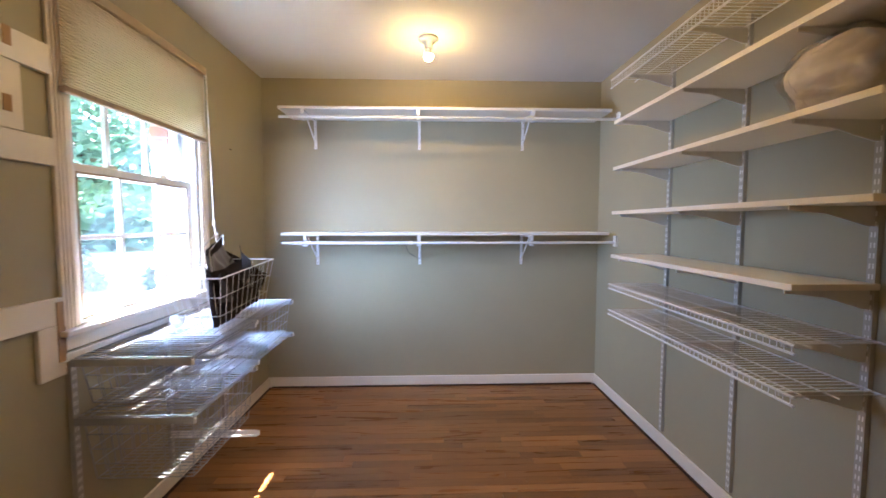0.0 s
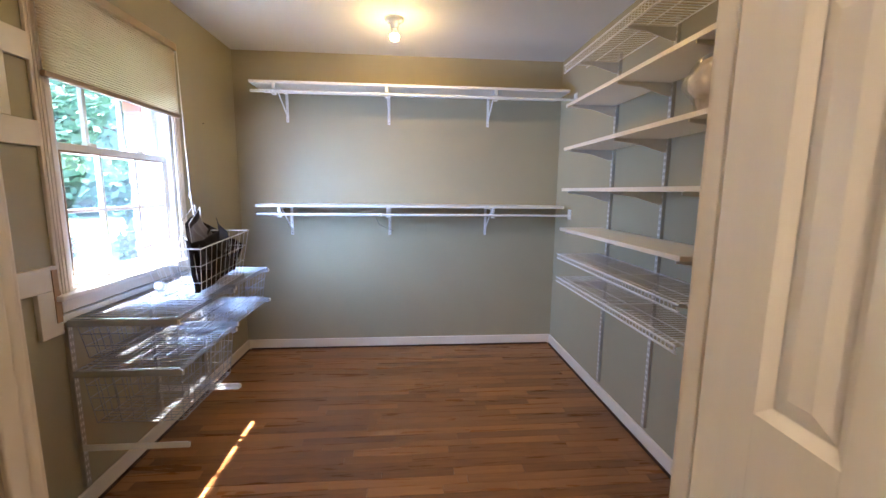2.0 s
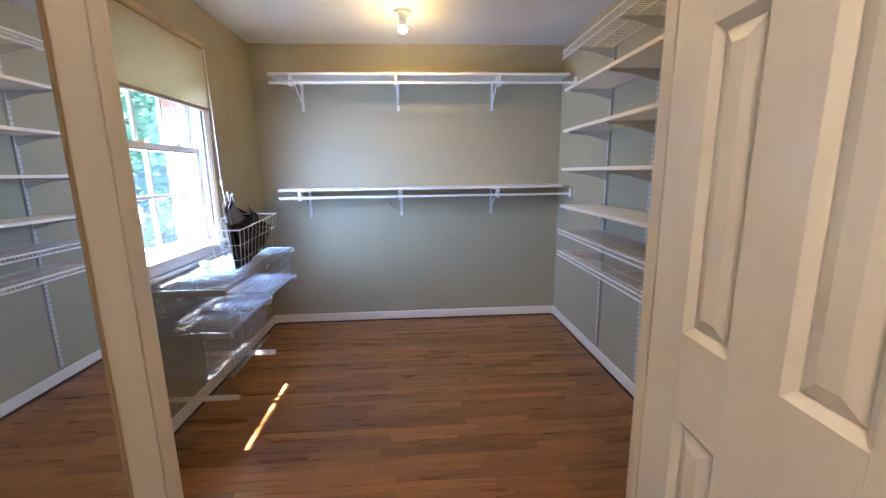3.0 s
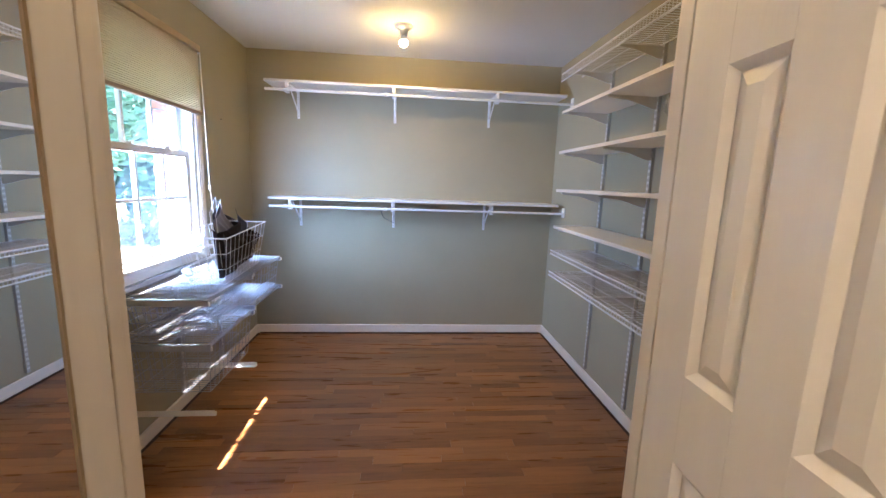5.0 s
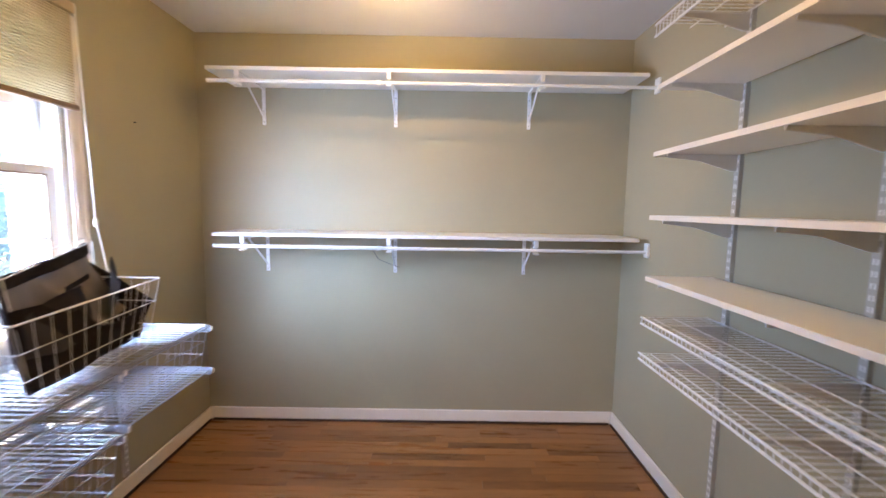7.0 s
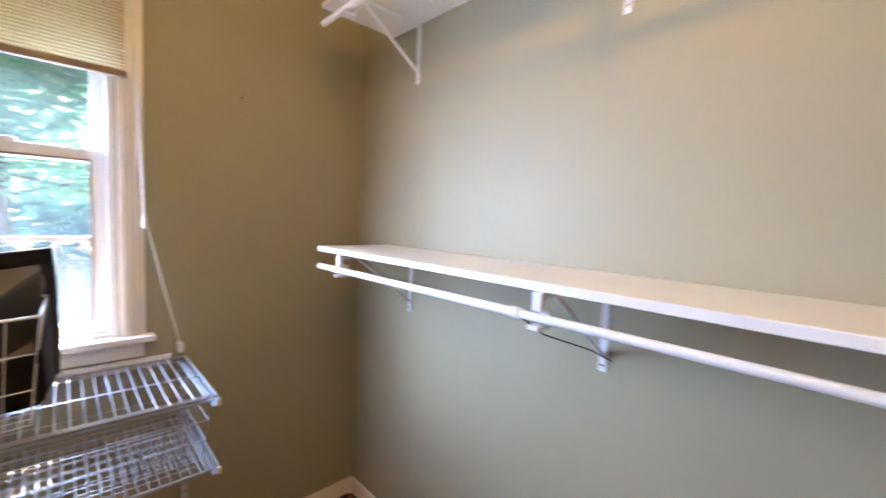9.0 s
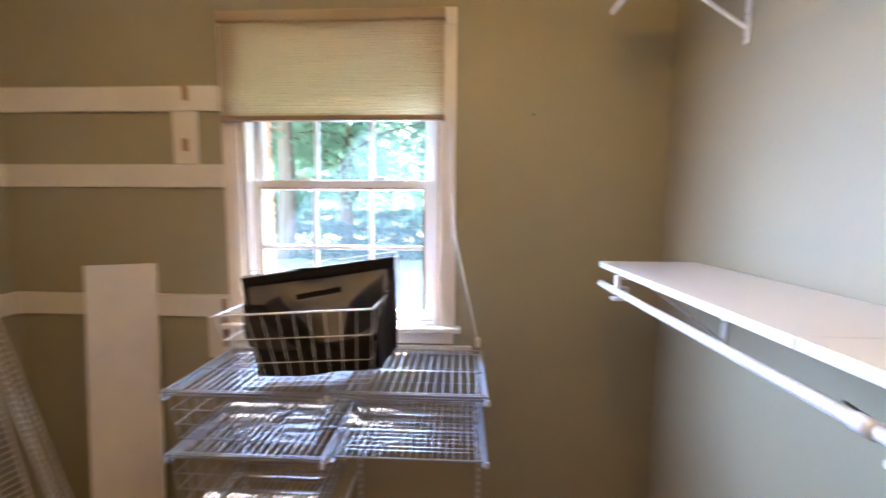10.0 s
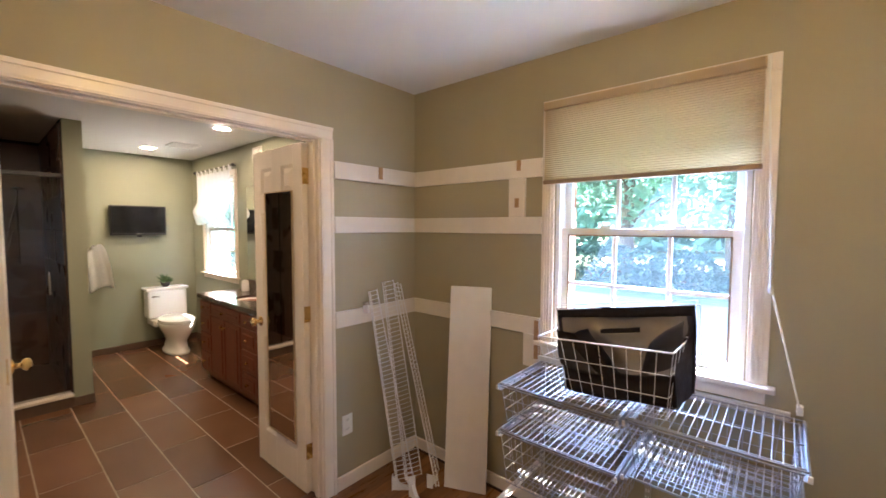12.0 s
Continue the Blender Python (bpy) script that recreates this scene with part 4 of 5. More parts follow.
    tube(bm, [p + Vector((0.022, 0.012, -0.014)) for p in pts], 0.0018, 6)
    part("wire_loop", bm, STEEL_GREY, t, "thin grey wire hoop")
    sheet("plastic_film", lambda u, v: crumple(Vector((-0.86 - 0.10 * u - 0.03 * math.sin(3.1 * v), 1.83 + 0.10 * u, 0.89 + (0.29 - 0.12 * u) * v)), 0.016), 14, 14, PLASTIC, "clear crumpled plastic film", 0)


fabric_bag()
bm = bmesh.new()
bmesh.ops.create_icosphere(bm, subdivisions=3, radius=0.027)
for v in bm.verts:
    v.co = v.co * (1 + 0.35 * noise.noise(v.co * 45)) + Vector((-1.07, 1.80, 0.888))
    v.co.z = max(v.co.z, 0.8445)
tagged(part("plastic_wad", bm, CURTAIN, smooth=True), "crumpled pale plastic wad on a wire shelf", "plastic")


# ---- closet: leaning boards ----
def leaning_board():
    d = Vector((-0.40, 0.917, 0)).normalized()
    lo, hi = Vector((-1.098, 1.04, 0.0)), Vector((-1.202, 1.0, 1.19))
    up = (hi - lo).normalized()
    nrm = d.cross(up).normalized()
    bm = boxed(-0.125, 0.125, -0.0095, 0.0095, 0, (hi - lo).length, bevel=0.0015)
    m = Matrix((d, -nrm, up)).transposed().to_4x4()
    m.translation = lo + Vector((0, 0, 0.004))
    bmesh.ops.transform(bm, matrix=m, verts=bm.verts)
    t = thing("loose_shelf_board", (lo.x, lo.y, 0), "cream white loose shelf board leaning against the wall", "board")
    part("board", bm, BATTEN, t)


leaning_board()


def leaning_wire_shelf(b0, b1, t0, t1, n, label):
    t = thing("loose_wire_shelf", ((b0[0] + b1[0]) / 2, (b0[1] + b1[1]) / 2, 0), label, "wire shelf", "loose wire shelves in the corner")
    b0, b1, t0, t1 = Vector(b0), Vector(b1), Vector(t0), Vector(t1)
    def at(u, v):
        return (b0.lerp(b1, u)).lerp(t0.lerp(t1, u), v)
    for u in (0.0, 1.0):
        part("long_rod", rods([(at(u, 0), at(u, 1))], 0.0036, 8), WIRE_WHITE, t)
    lipdir = (at(1, 0.5) - at(0, 0.5)).cross(at(0, 1) - at(0, 0)).normalized() * 0.02
    part("lip_rod", rods([(at(0, 0) + lipdir, at(0, 1) + lipdir)], 0.0028, 8), WIRE_WHITE, t)
    vs = [0.005 + 0.99 * k / n for k in range(n + 1)]
    wires(t, [(at(0, v) + lipdir, at(0, v), at(1, v)) for v in vs], 0.002, WIRE_WHITE)


for b0, b1, t0, t1 in (((-0.835, 0.745), (-0.925, 0.80), (-0.80, 0.535, 1.165), (-0.875, 0.52, 1.17)),
                       ((-0.925, 0.72), (-1.03, 0.755), (-0.905, 0.54, 1.212), (-1.005, 0.525, 1.215)),
                       ((-1.0, 0.90), (-1.14, 0.80), (-0.985, 0.56, 1.20), (-1.085, 0.51, 1.18))):
    leaning_wire_shelf((*b0, 0.012), (*b1, 0.012), t0, t1, 46, "white wire shelf standing in the room corner")


def shelf_clip(at, turn, label):
    t = thing("shelf_clip", at, label, "bracket", "loose shelf clips on the floor")
    bm = bmesh.new()
    pts = [(0, 0), (0.11, 0), (0.11, 0.012), (0.05, 0.03), (0.012, 0.075), (0, 0.075)]
    a = [bm.verts.new((x, -0.01, z)) for x, z in pts]
    b = [bm.verts.new((x, 0.01, z)) for x, z in pts]
    bm.faces.new(a)
    bm.faces.new(b[::-1])
    for k in range(6):
        bm.faces.new((a[k], b[k], b[(k + 1) % 6], a[(k + 1) % 6]))
    bmesh.ops.recalc_face_normals(bm, faces=bm.faces)
    bmesh.ops.transform(bm, matrix=pose(*at, 0, 0, turn), verts=bm.verts)
    part("blade", bm, STEEL_WHITE, t)
    bm = boxed(-0.004, 0.0, -0.02, 0.02, 0.0, 0.085, bevel=0.002)
    bmesh.ops.transform(bm, matrix=pose(*at, 0, 0, turn), verts=bm.verts)
    part("plate", bm, STEEL_WHITE, t)


for at, turn in (((-0.83, 0.71, 0.001), 130), ((-0.90, 0.80, 0.001), -120), ((-0.98, 0.87, 0.001), 200), ((-0.86, 0.84, 0.001), 75)):
    shelf_clip(at, turn, "small white steel shelf clip lying on the floor")
top_clip = thing("hanging_shelf_clip", (-0.80, 0.535, 1.08), "grey steel clip hooked on a loose wire shelf", "bracket")
part("plate", boxed(-0.845, -0.765, 0.518, 0.545, 1.085, 1.105, bevel=0.003), CHROME, top_clip)
part("hook", boxed(-0.80, -0.785, 0.5, 0.545, 1.035, 1.0845, bevel=0.003), STEEL_WHITE, top_clip)


def wall_plate(name, at, out, label, kind="outlet"):
    x, y, z = at
    t = thing(name, at, label, kind)
    part("plate", boxed(x - 0.036, x + 0.036, y, y + out * 0.006, z - 0.06, z + 0.06, bevel=0.0025), PLASTIC_WHITE, t)
    if kind == "outlet":
        for dz in (-0.027, 0.027):
            bm = bmesh.new()
            lathe(bm, [(0.0165, 0), (0.0165, 0.002), (0.0, 0.0022)], (x, y + out * 0.0055, z + dz), (0, out, 0), 16)
            p = part("receptacle", bm, PLASTIC_WHITE, t)
            bm = bmesh.new()
            for dx in (-0.006, 0.006):
                box(bm, x + dx - 0.0012, x + dx + 0.0012, y + out * 0.0078, y + out * 0.0084, z + dz - 0.002, z + dz + 0.007)
            part("slot_strip", bm, DARK, p)
    else:
        part("rocker", boxed(x - 0.016, x + 0.016, y + out * 0.0062, y + out * 0.0095, z - 0.033, z + 0.033, bevel=0.0015), PLASTIC_WHITE, t)


wall_plate("wall_outlet", (-0.675, YF, 0.378), 1, "white duplex outlet plate on the wall")
wall_plate("light_switch", (0.875, YFB, 1.246), -1, "white rocker light switch on the bathroom wall", "switch")


# bare bulbs at the closet ceiling
def lampholder(x, y, glow):
    t = thing("ceiling_lampholder", (x, y, H), "white porcelain lampholder with a lit bare bulb", "ceiling lamp", "closet ceiling lamps")
    def turned(name, profile, material, n, label=""):
        bm = bmesh.new()
        lathe(bm, profile, (x, y, H - 0.0005), (0, 0, -1), n)
        part(name, bm, material, t, label, smooth=True)
    turned("base", [(0.0, 0.0), (0.06, 0.0), (0.06, 0.01), (0.047, 0.02), (0.028, 0.028), (0.027, 0.06), (0.0, 0.061)], PORCELAIN, 28)
    # assumed opaque collar, added to keep the bulb's light off the ceiling
    turned("bulb_collar", [(0.0, 0.0615), (0.014, 0.0615), (0.016, 0.07), (0.026, 0.090), (0.0285, 0.0985), (0.0, 0.0988)], PLASTIC_WHITE, 20, "white plastic bulb collar")
    turned("bulb", [(0.0, 0.0997), (0.0285, 0.0997), (0.0295, 0.107), (0.027, 0.119), (0.019, 0.129), (0.008, 0.1345), (0.0, 0.135)], glow, 20, "lit warm frosted bulb")


lampholder(0.045, 2.51, BULB_GLOW)
lampholder(0.26, 1.52, DIM_BULB_GLOW)
tagged(part("wall_nail", rods([((XW, 2.69, 1.80), (XW + 0.01, 2.69, 1.80))], 0.003), DARK), "small dark nail in the wall", "nail")


# ---- bathroom ----
def toilet():
    cx = -0.86
    t = thing("toilet", (cx, -3.35, 0), "white porcelain two-piece toilet with closed lid", "toilet")
    bm = bmesh.new()
    loft(bm, [(cx, -3.30, 0.001, 0.125, 0.27), (cx, -3.30, 0.03, 0.125, 0.27), (cx, -3.30, 0.035, 0.105, 0.25), (cx, -3.28, 0.16, 0.095, 0.22), (cx, -3.25, 0.24, 0.13, 0.25), (cx, -3.24, 0.33, 0.178, 0.275), (cx, -3.24, 0.375, 0.187, 0.285), (cx, -3.24, 0.388, 0.18, 0.28)], 32, 2.2)
    part("bowl", bm, PORCELAIN, t, smooth=True)
    part("rear_shelf", boxed(cx - 0.19, cx + 0.19, YBB + 0.03, -3.42, 0.30, 0.385, bevel=0.02), PORCELAIN, t)
    bm = bmesh.new()
    loft(bm, [(cx, -3.235, 0.389, 0.182, 0.28), (cx, -3.235, 0.408, 0.188, 0.285)], 32, 2.2)
    part("seat", bm, PORCELAIN, t, smooth=True)
    bm = bmesh.new()
    loft(bm, [(cx, -3.235, 0.411, 0.186, 0.283), (cx, -3.235, 0.425, 0.188, 0.285), (cx, -3.235, 0.433, 0.17, 0.265)], 32, 2.2)
    part("lid", bm, PORCELAIN, t, smooth=True)
    part("tank", boxed(cx - 0.215, cx + 0.215, YBB + 0.015, -3.545, 0.386, 0.735, bevel=0.025), PORCELAIN, t)
    part("tank_lid", boxed(cx - 0.23, cx + 0.23, YBB + 0.01, -3.53, 0.736, 0.772, bevel=0.01), PORCELAIN, t)
    bm = boxed(cx + 0.13, cx + 0.175, -3.5449, -3.53, 0.655, 0.675, bevel=0.004)
    box(bm, cx + 0.10, cx + 0.175, -3.5299, -3.522, 0.658, 0.670, bevel=0.003)
    part("flush_lever", bm, CHROME, t)


toilet()


def plant():
    at = Vector((-0.86, -3.64, 0.7725))
    t = thing("potted_plant", at, "small green succulent in a dark pot on the toilet tank", "plant")
    bm = bmesh.new()
    lathe(bm, [(0.0, 0), (0.035, 0), (0.05, 0.03), (0.052, 0.06), (0.044, 0.06), (0.042, 0.05), (0.0, 0.05)], at, n=18)
    part("pot", bm, POT, t, smooth=True)
    bm = bmesh.new()
    rnd = random.Random(4)
    for k in range(26):
        a, e, ln = 2.4 * k, rnd.uniform(0.1, 1.15), rnd.uniform(0.08, 0.15)
        d = Vector((math.cos(a) * math.cos(e), math.sin(a) * math.cos(e), math.sin(e)))
        p0 = at + Vector((0, 0, 0.05))
        rod(bm, p0, p0 + d * ln * 0.6, 0.006, 5, 0.010)
        rod(bm, p0 + d * ln * 0.6, p0 + d * ln, 0.010, 5, 0.001)
    part("leaves", bm, SUCCULENT, t)


plant()

tv = thing("wall_television", (-0.62, YBB, 1.62), "black flat television mounted on the wall", "television")
part("mount", boxed(-0.75, -0.5, YBB, YBB + 0.03, 1.52, 1.72), BLACK_PLASTIC, tv)
part("case", boxed(-0.905, -0.335, YBB + 0.0305, YBB + 0.075, 1.435, 1.80, bevel=0.008), BLACK_PLASTIC, tv)
part("screen", boxed(-0.89, -0.35, YBB + 0.0752, YBB + 0.077, 1.462, 1.786), SCREEN, tv, "dark glossy screen")
part("sensor_bump", boxed(-0.645, -0.595, YBB + 0.04, YBB + 0.07, 1.412, 1.4348, bevel=0.004), BLACK_PLASTIC, tv)
part("badge", boxed(-0.65, -0.59, YBB + 0.0752, YBB + 0.0762, 1.443, 1.451), CHROME, tv)


def vanity():
    x0, x1, y0, y1, zt = XW + 0.002, -0.76, -2.10, -0.35, 0.83
    t = thing("vanity_cabinet", ((x0 + x1) / 2, (y0 + y1) / 2, 0), "dark cherry vanity cabinet with raised panels", "vanity cabinet")
    part("body", boxed(x0, x1, y0, y1, 0.09, zt, bevel=0.003), CHERRY, t)
    part("toe_kick", boxed(x0, x1 - 0.06, y0 + 0.01, y1 - 0.01, 0, 0.0895), CHERRY, t)
    def front(nm, a, b, z0, z1, knob):
        d = part(nm, boxed(x1 + 0.0005, x1 + 0.018, a, b, z0, z1, bevel=0.004), CHERRY, t)
        if z1 - z0 > 0.08:
            bm = boxed(x1 + 0.0185, x1 + 0.026, a + 0.045, b - 0.045, z0 + 0.04, z1 - 0.04, bevel=0.006)
            part("raised_panel", bm, CHERRY, d)
        bm = bmesh.new()
        lathe(bm, [(0.005, 0), (0.005, 0.012), (0.013, 0.018), (0.011, 0.026), (0.0, 0.028)], (x1 + (0.026 if z1 - z0 > 0.08 else 0.018), knob[0], knob[1]), (1, 0, 0), 12)
        part("knob", bm, BRASS, d)
    for c0, c1 in ((-2.08, -1.80), (-1.14, -0.82)):
        for k in range(3):
            z0 = 0.12 + 0.19 * k
            front("drawer", c0 + 0.008, c1 - 0.008, z0, z0 + 0.178, ((c0 + c1) / 2, z0 + 0.09))
        front("drawer", c0 + 0.008, c1 - 0.008, 0.70, 0.80, ((c0 + c1) / 2, 0.75))
    for c0, c1, kn in ((-1.80, -1.47, -1.50), (-1.47, -1.14, -1.44), (-0.82, -0.59, -0.62), (-0.59, -0.37, -0.56)):
        front("door", c0 + 0.006, c1 - 0.006, 0.12, 0.68, (kn, 0.62))
    front("false_front", -1.79, -1.15, 0.70, 0.80, (-1.47, 0.75))
    front("false_front", -0.81, -0.37, 0.70, 0.80, (-0.59, 0.75))
    # counter with a sunken oval basin
    top = thing("vanity_counter", (-1.0, -1.22, zt), "dark granite vanity counter with an oval basin", "counter")
    cy, cx, a, b = -1.42, -0.99, 0.15, 0.20
    bm = bmesh.new()
    zc0, zc1 = zt + 0.0005, 0.868
    n = 32
    ring = [(cx + a * math.cos(2 * math.pi * k / n), cy + b * math.sin(2 * math.pi * k / n)) for k in range(n)]
    sq = []
    for px, py in ring:
        dx, dy = (px - cx) / 0.225, (py - cy) / 0.30
        s = max(abs(dx), abs(dy))
        sq.append((cx + dx / s * 0.225, cy + dy / s * 0.30))
    vi = [bm.verts.new((px, py, zc1)) for px, py in ring]
    vl = [bm.verts.new((px, py, zc0)) for px, py in ring]
    vo = [bm.verts.new((px, py, zc1)) for px, py in sq]
    for k in range(n):
        j = (k + 1) % n
        bm.faces.new((vi[k], vo[k], vo[j], vi[j]))
        bm.faces.new((vl[k], vi[k], vi[j], vl[j]))
    bmesh.ops.recalc_face_normals(bm, faces=bm.faces)
    box(bm, x0, cx - 0.225, y0 - 0.012, y1 + 0.012, zc0, zc1)
    box(bm, cx + 0.225, x1 + 0.03, y0 - 0.012, y1 + 0.012, zc0, zc1)
    box(bm, cx - 0.225, cx + 0.225, y0 - 0.012, cy - 0.30, zc0, zc1)
    box(bm, cx - 0.225, cx + 0.225, cy + 0.30, y1 + 0.012, zc0, zc1)
    part("slab", bm, GRANITE, top)
    part("backsplash", boxed(x0, x0 + 0.02, y0 - 0.012, y1 + 0.012, 0.8685, 0.965, bevel=0.003), GRANITE, top)
    bm = bmesh.new()
    loft(bm, [(cx, cy, 0.76, 0.06, 0.08), (cx, cy, 0.79, 0.12, 0.16), (cx, cy, 0.845, 0.15, 0.20), (cx, cy, 0.866, 0.153, 0.203)], 32)
    bm.faces.ensure_lookup_table()
    bmesh.ops.delete(bm, geom=[bm.faces[-1]], context="FACES")
    part("basin", bm, PORCELAIN, top, smooth=True)
    f = thing("basin_tap", (-1.18, cy, 0.868), "dark bronze basin tap on the counter", "tap")
    bm = bmesh.new()
    rod(bm, (-1.18, cy, 0.8685), (-1.18, cy, 1.0), 0.014, 12)
    tube(bm, [(-1.18, cy, 1.0), (-1.14, cy, 1.03), (-1.08, cy, 1.025), (-1.06, cy, 0.99)], 0.011, 10)
    part("spout", bm, BLACK_PLASTIC, f)
    for s in (-1, 1):
        bm = bmesh.new()
        rod(bm, (-1.18, cy + s * 0.1, 0.8685), (-1.18, cy + s * 0.1, 0.92), 0.016, 12, 0.01)
        rod(bm, (-1.18, cy + s * 0.1, 0.92), (-1.13, cy + s * 0.12, 0.925), 0.006, 8)
        part("handle", bm, BLACK_PLASTIC, f)
    d = thing("soap_dispenser", (-1.12, -1.90, 0.868), "white soap bottle on the vanity counter", "bottle")
    bm = bmesh.new()
    lathe(bm, [(0.0, 0.0005), (0.036, 0.0005), (0.038, 0.01), (0.036, 0.10), (0.025, 0.115), (0.012, 0.12), (0.0, 0.121)], (-1.12, -1.90, 0.868), n=20)
    part("bottle", bm, PORCELAIN, d, smooth=True)
    m = thing("vanity_mirror", (XW, -1.2, 1.5), "large plain mirror on the wall above the vanity", "mirror")
    part("glass", boxed(XW + 0.001, XW + 0.006, -2.10, -0.40, 0.975, 1.98), MIRROR, m)


vanity()


def towel():
    x, yw = -0.20, YBB
    t = thing("towel_ring", (x, yw, 1.30), "white towel hanging from a ring on the end wall", "towel")
    bm = bmesh.new()
    lathe(bm, [(0.022, 0), (0.022, 0.006), (0.008, 0.01), (0.008, 0.05), (0.0, 0.051)], (x + 0.02, yw, 1.30), (0, 1, 0), 14)
    part("ring_mount", bm, CHROME, t)
    bm = bmesh.new()
    pts = [Vector((x + 0.02 + 0.08 * math.cos(a), yw + 0.05, 1.22 + 0.08 * math.sin(a))) for a in (2 * math.pi * k / 20 for k in range(21))]
    tube(bm, pts, 0.004, 6)
    part("ring", bm, CHROME, t)
    bm = bmesh.new()
    def cloth(u, v):
        w = 0.07 + 0.06 * v ** 0.6
        return Vector((x + (2 * u - 1) * w - 0.02 * v, yw + 0.075 + 0.03 * math.sin(math.pi * v) + 0.006 * math.sin(15 * u + 2 * v) * (0.4 + v), 1.30 - 0.50 * v + 0.035 * math.sin(5 * u)))
    quad_sheet(bm, cloth, 30, 20)
    bmesh.ops.solidify(bm, geom=bm.faces, thickness=0.02)
    part("towel_cloth", bm, TOWEL, t, smooth=True)


towel()


def curtain():
    y0, y1, z = -3.46, -2.30, 2.235
    r = thing("curtain_rod", (XW + 0.06, (y0 + y1) / 2, z), "dark metal curtain rod above the bathroom window", "curtain rod")
    part("pole", rods([((XW + 0.06, y0, z), (XW + 0.06, y1, z))], 0.008, 10), BLACK_PLASTIC, r)
    for y in (y0, y1):
        bm = bmesh.new()
        bmesh.ops.create_uvsphere(bm, u_segments=12, v_segments=8, radius=0.022, matrix=Matrix.Translation((XW + 0.06, y, z)))
        part("finial", bm, BLACK_PLASTIC, r, smooth=True)
        s = 0.06 if y == y0 else -0.06
        part("support", rods([((XW, y + s, z), (XW + 0.06, y + s, z))], 0.006, 8), BLACK_PLASTIC, r)
    t = thing("window_valance", (XW + 0.06, (y0 + y1) / 2, 1.9), "sheer white gathered valance on tab tops", "curtain")
    bm = bmesh.new()
    def cloth(u, v):
        y = y0 + 0.06 + (y1 - y0 - 0.12) * u + 0.04 * (2 * u - 1) * max(0, v - 0.55)
        puff = 0.10 * math.exp(-((v - 0.80) / 0.16) ** 2)
        hem = 0.03 * abs(math.sin(7 * u * math.pi))
        return Vector((XW + 0.062 + 0.014 * math.sin(52 * u) + puff * (0.6 + 0.4 * noise.noise(Vector((u * 7, v * 4, 1)))), y, 2.19 - (0.60 + hem) * v))
    quad_sheet(bm, cloth, 120, 24)
    part("valance_cloth", bm, CURTAIN, t, smooth=True)
    for k in range(8):
        y = y0 + 0.09 + (y1 - y0 - 0.18) * k / 7
        bm = boxed(XW + 0.050, XW + 0.0515, y - 0.02, y + 0.02, 2.18, 2.245)
        box(bm, XW + 0.0685, XW + 0.070, y - 0.02, y + 0.02, 2.18, 2.245)
        part("tab", bm, CURTAIN, t)


curtain()


def downlight(x, y):
    t = thing("recessed_downlight", (x, y, H), "lit round recessed ceiling downlight", "ceiling light", "recessed downlights")
    bm = bmesh.new()
    lathe(bm, [(0.095, 0.0), (0.095, 0.006), (0.075, 0.010), (0.070, 0.004), (0.0, 0.004)], (x, y, H - 0.0005), (0, 0, -1), 28)
    part("trim_ring", bm, PLASTIC_WHITE, t)
    bm = bmesh.new()
    lathe(bm, [(0.058, 0.0046), (0.058, 0.008), (0.0, 0.009)], (x, y, H), (0, 0, -1), 24)
    part("lens", bm, CAN_GLOW, t, "glowing lens")


downlight(-0.60, -3.12)
downlight(-0.78, -1.50)
# unseen extra light, added to brighten the open door leaves and casing
downlight(0.25, -0.80)


def vent(name, x0, x1, y0, y1, z0, z1, axis, label):
    t = thing(name, ((x0 + x1) / 2, (y0 + y1) / 2, z0), label, "vent")
    part("frame", boxed(x0, x1, y0, y1, z0, z1, bevel=0.003), PLASTIC_WHITE, t)
    for k in range(6):
        if axis == "z":
            y = y0 + 0.025 + (y1 - y0 - 0.05) * k / 5
            part("slat", boxed(x0 + 0.02, x1 - 0.02, y - 0.004, y + 0.004, z0 - 0.005, z0 - 0.0005), PLASTIC_WHITE, t)
        else:
            z = z0 + 0.02 + (z1 - z0 - 0.04) * k / 5
            part("slat", boxed(x1 + 0.0005, x1 + 0.005, y0 + 0.02, y1 - 0.02, z - 0.003, z + 0.003), PLASTIC_WHITE, t)


vent("ceiling_vent", -0.95, -0.68, -2.80, -2.54, H - 0.014, H - 0.0005, "z", "white square ceiling fan grille")
vent("wall_vent", XW, XW + 0.012, -1.92, -1.72, 2.27, 2.38, "x", "white wall register near the ceiling")


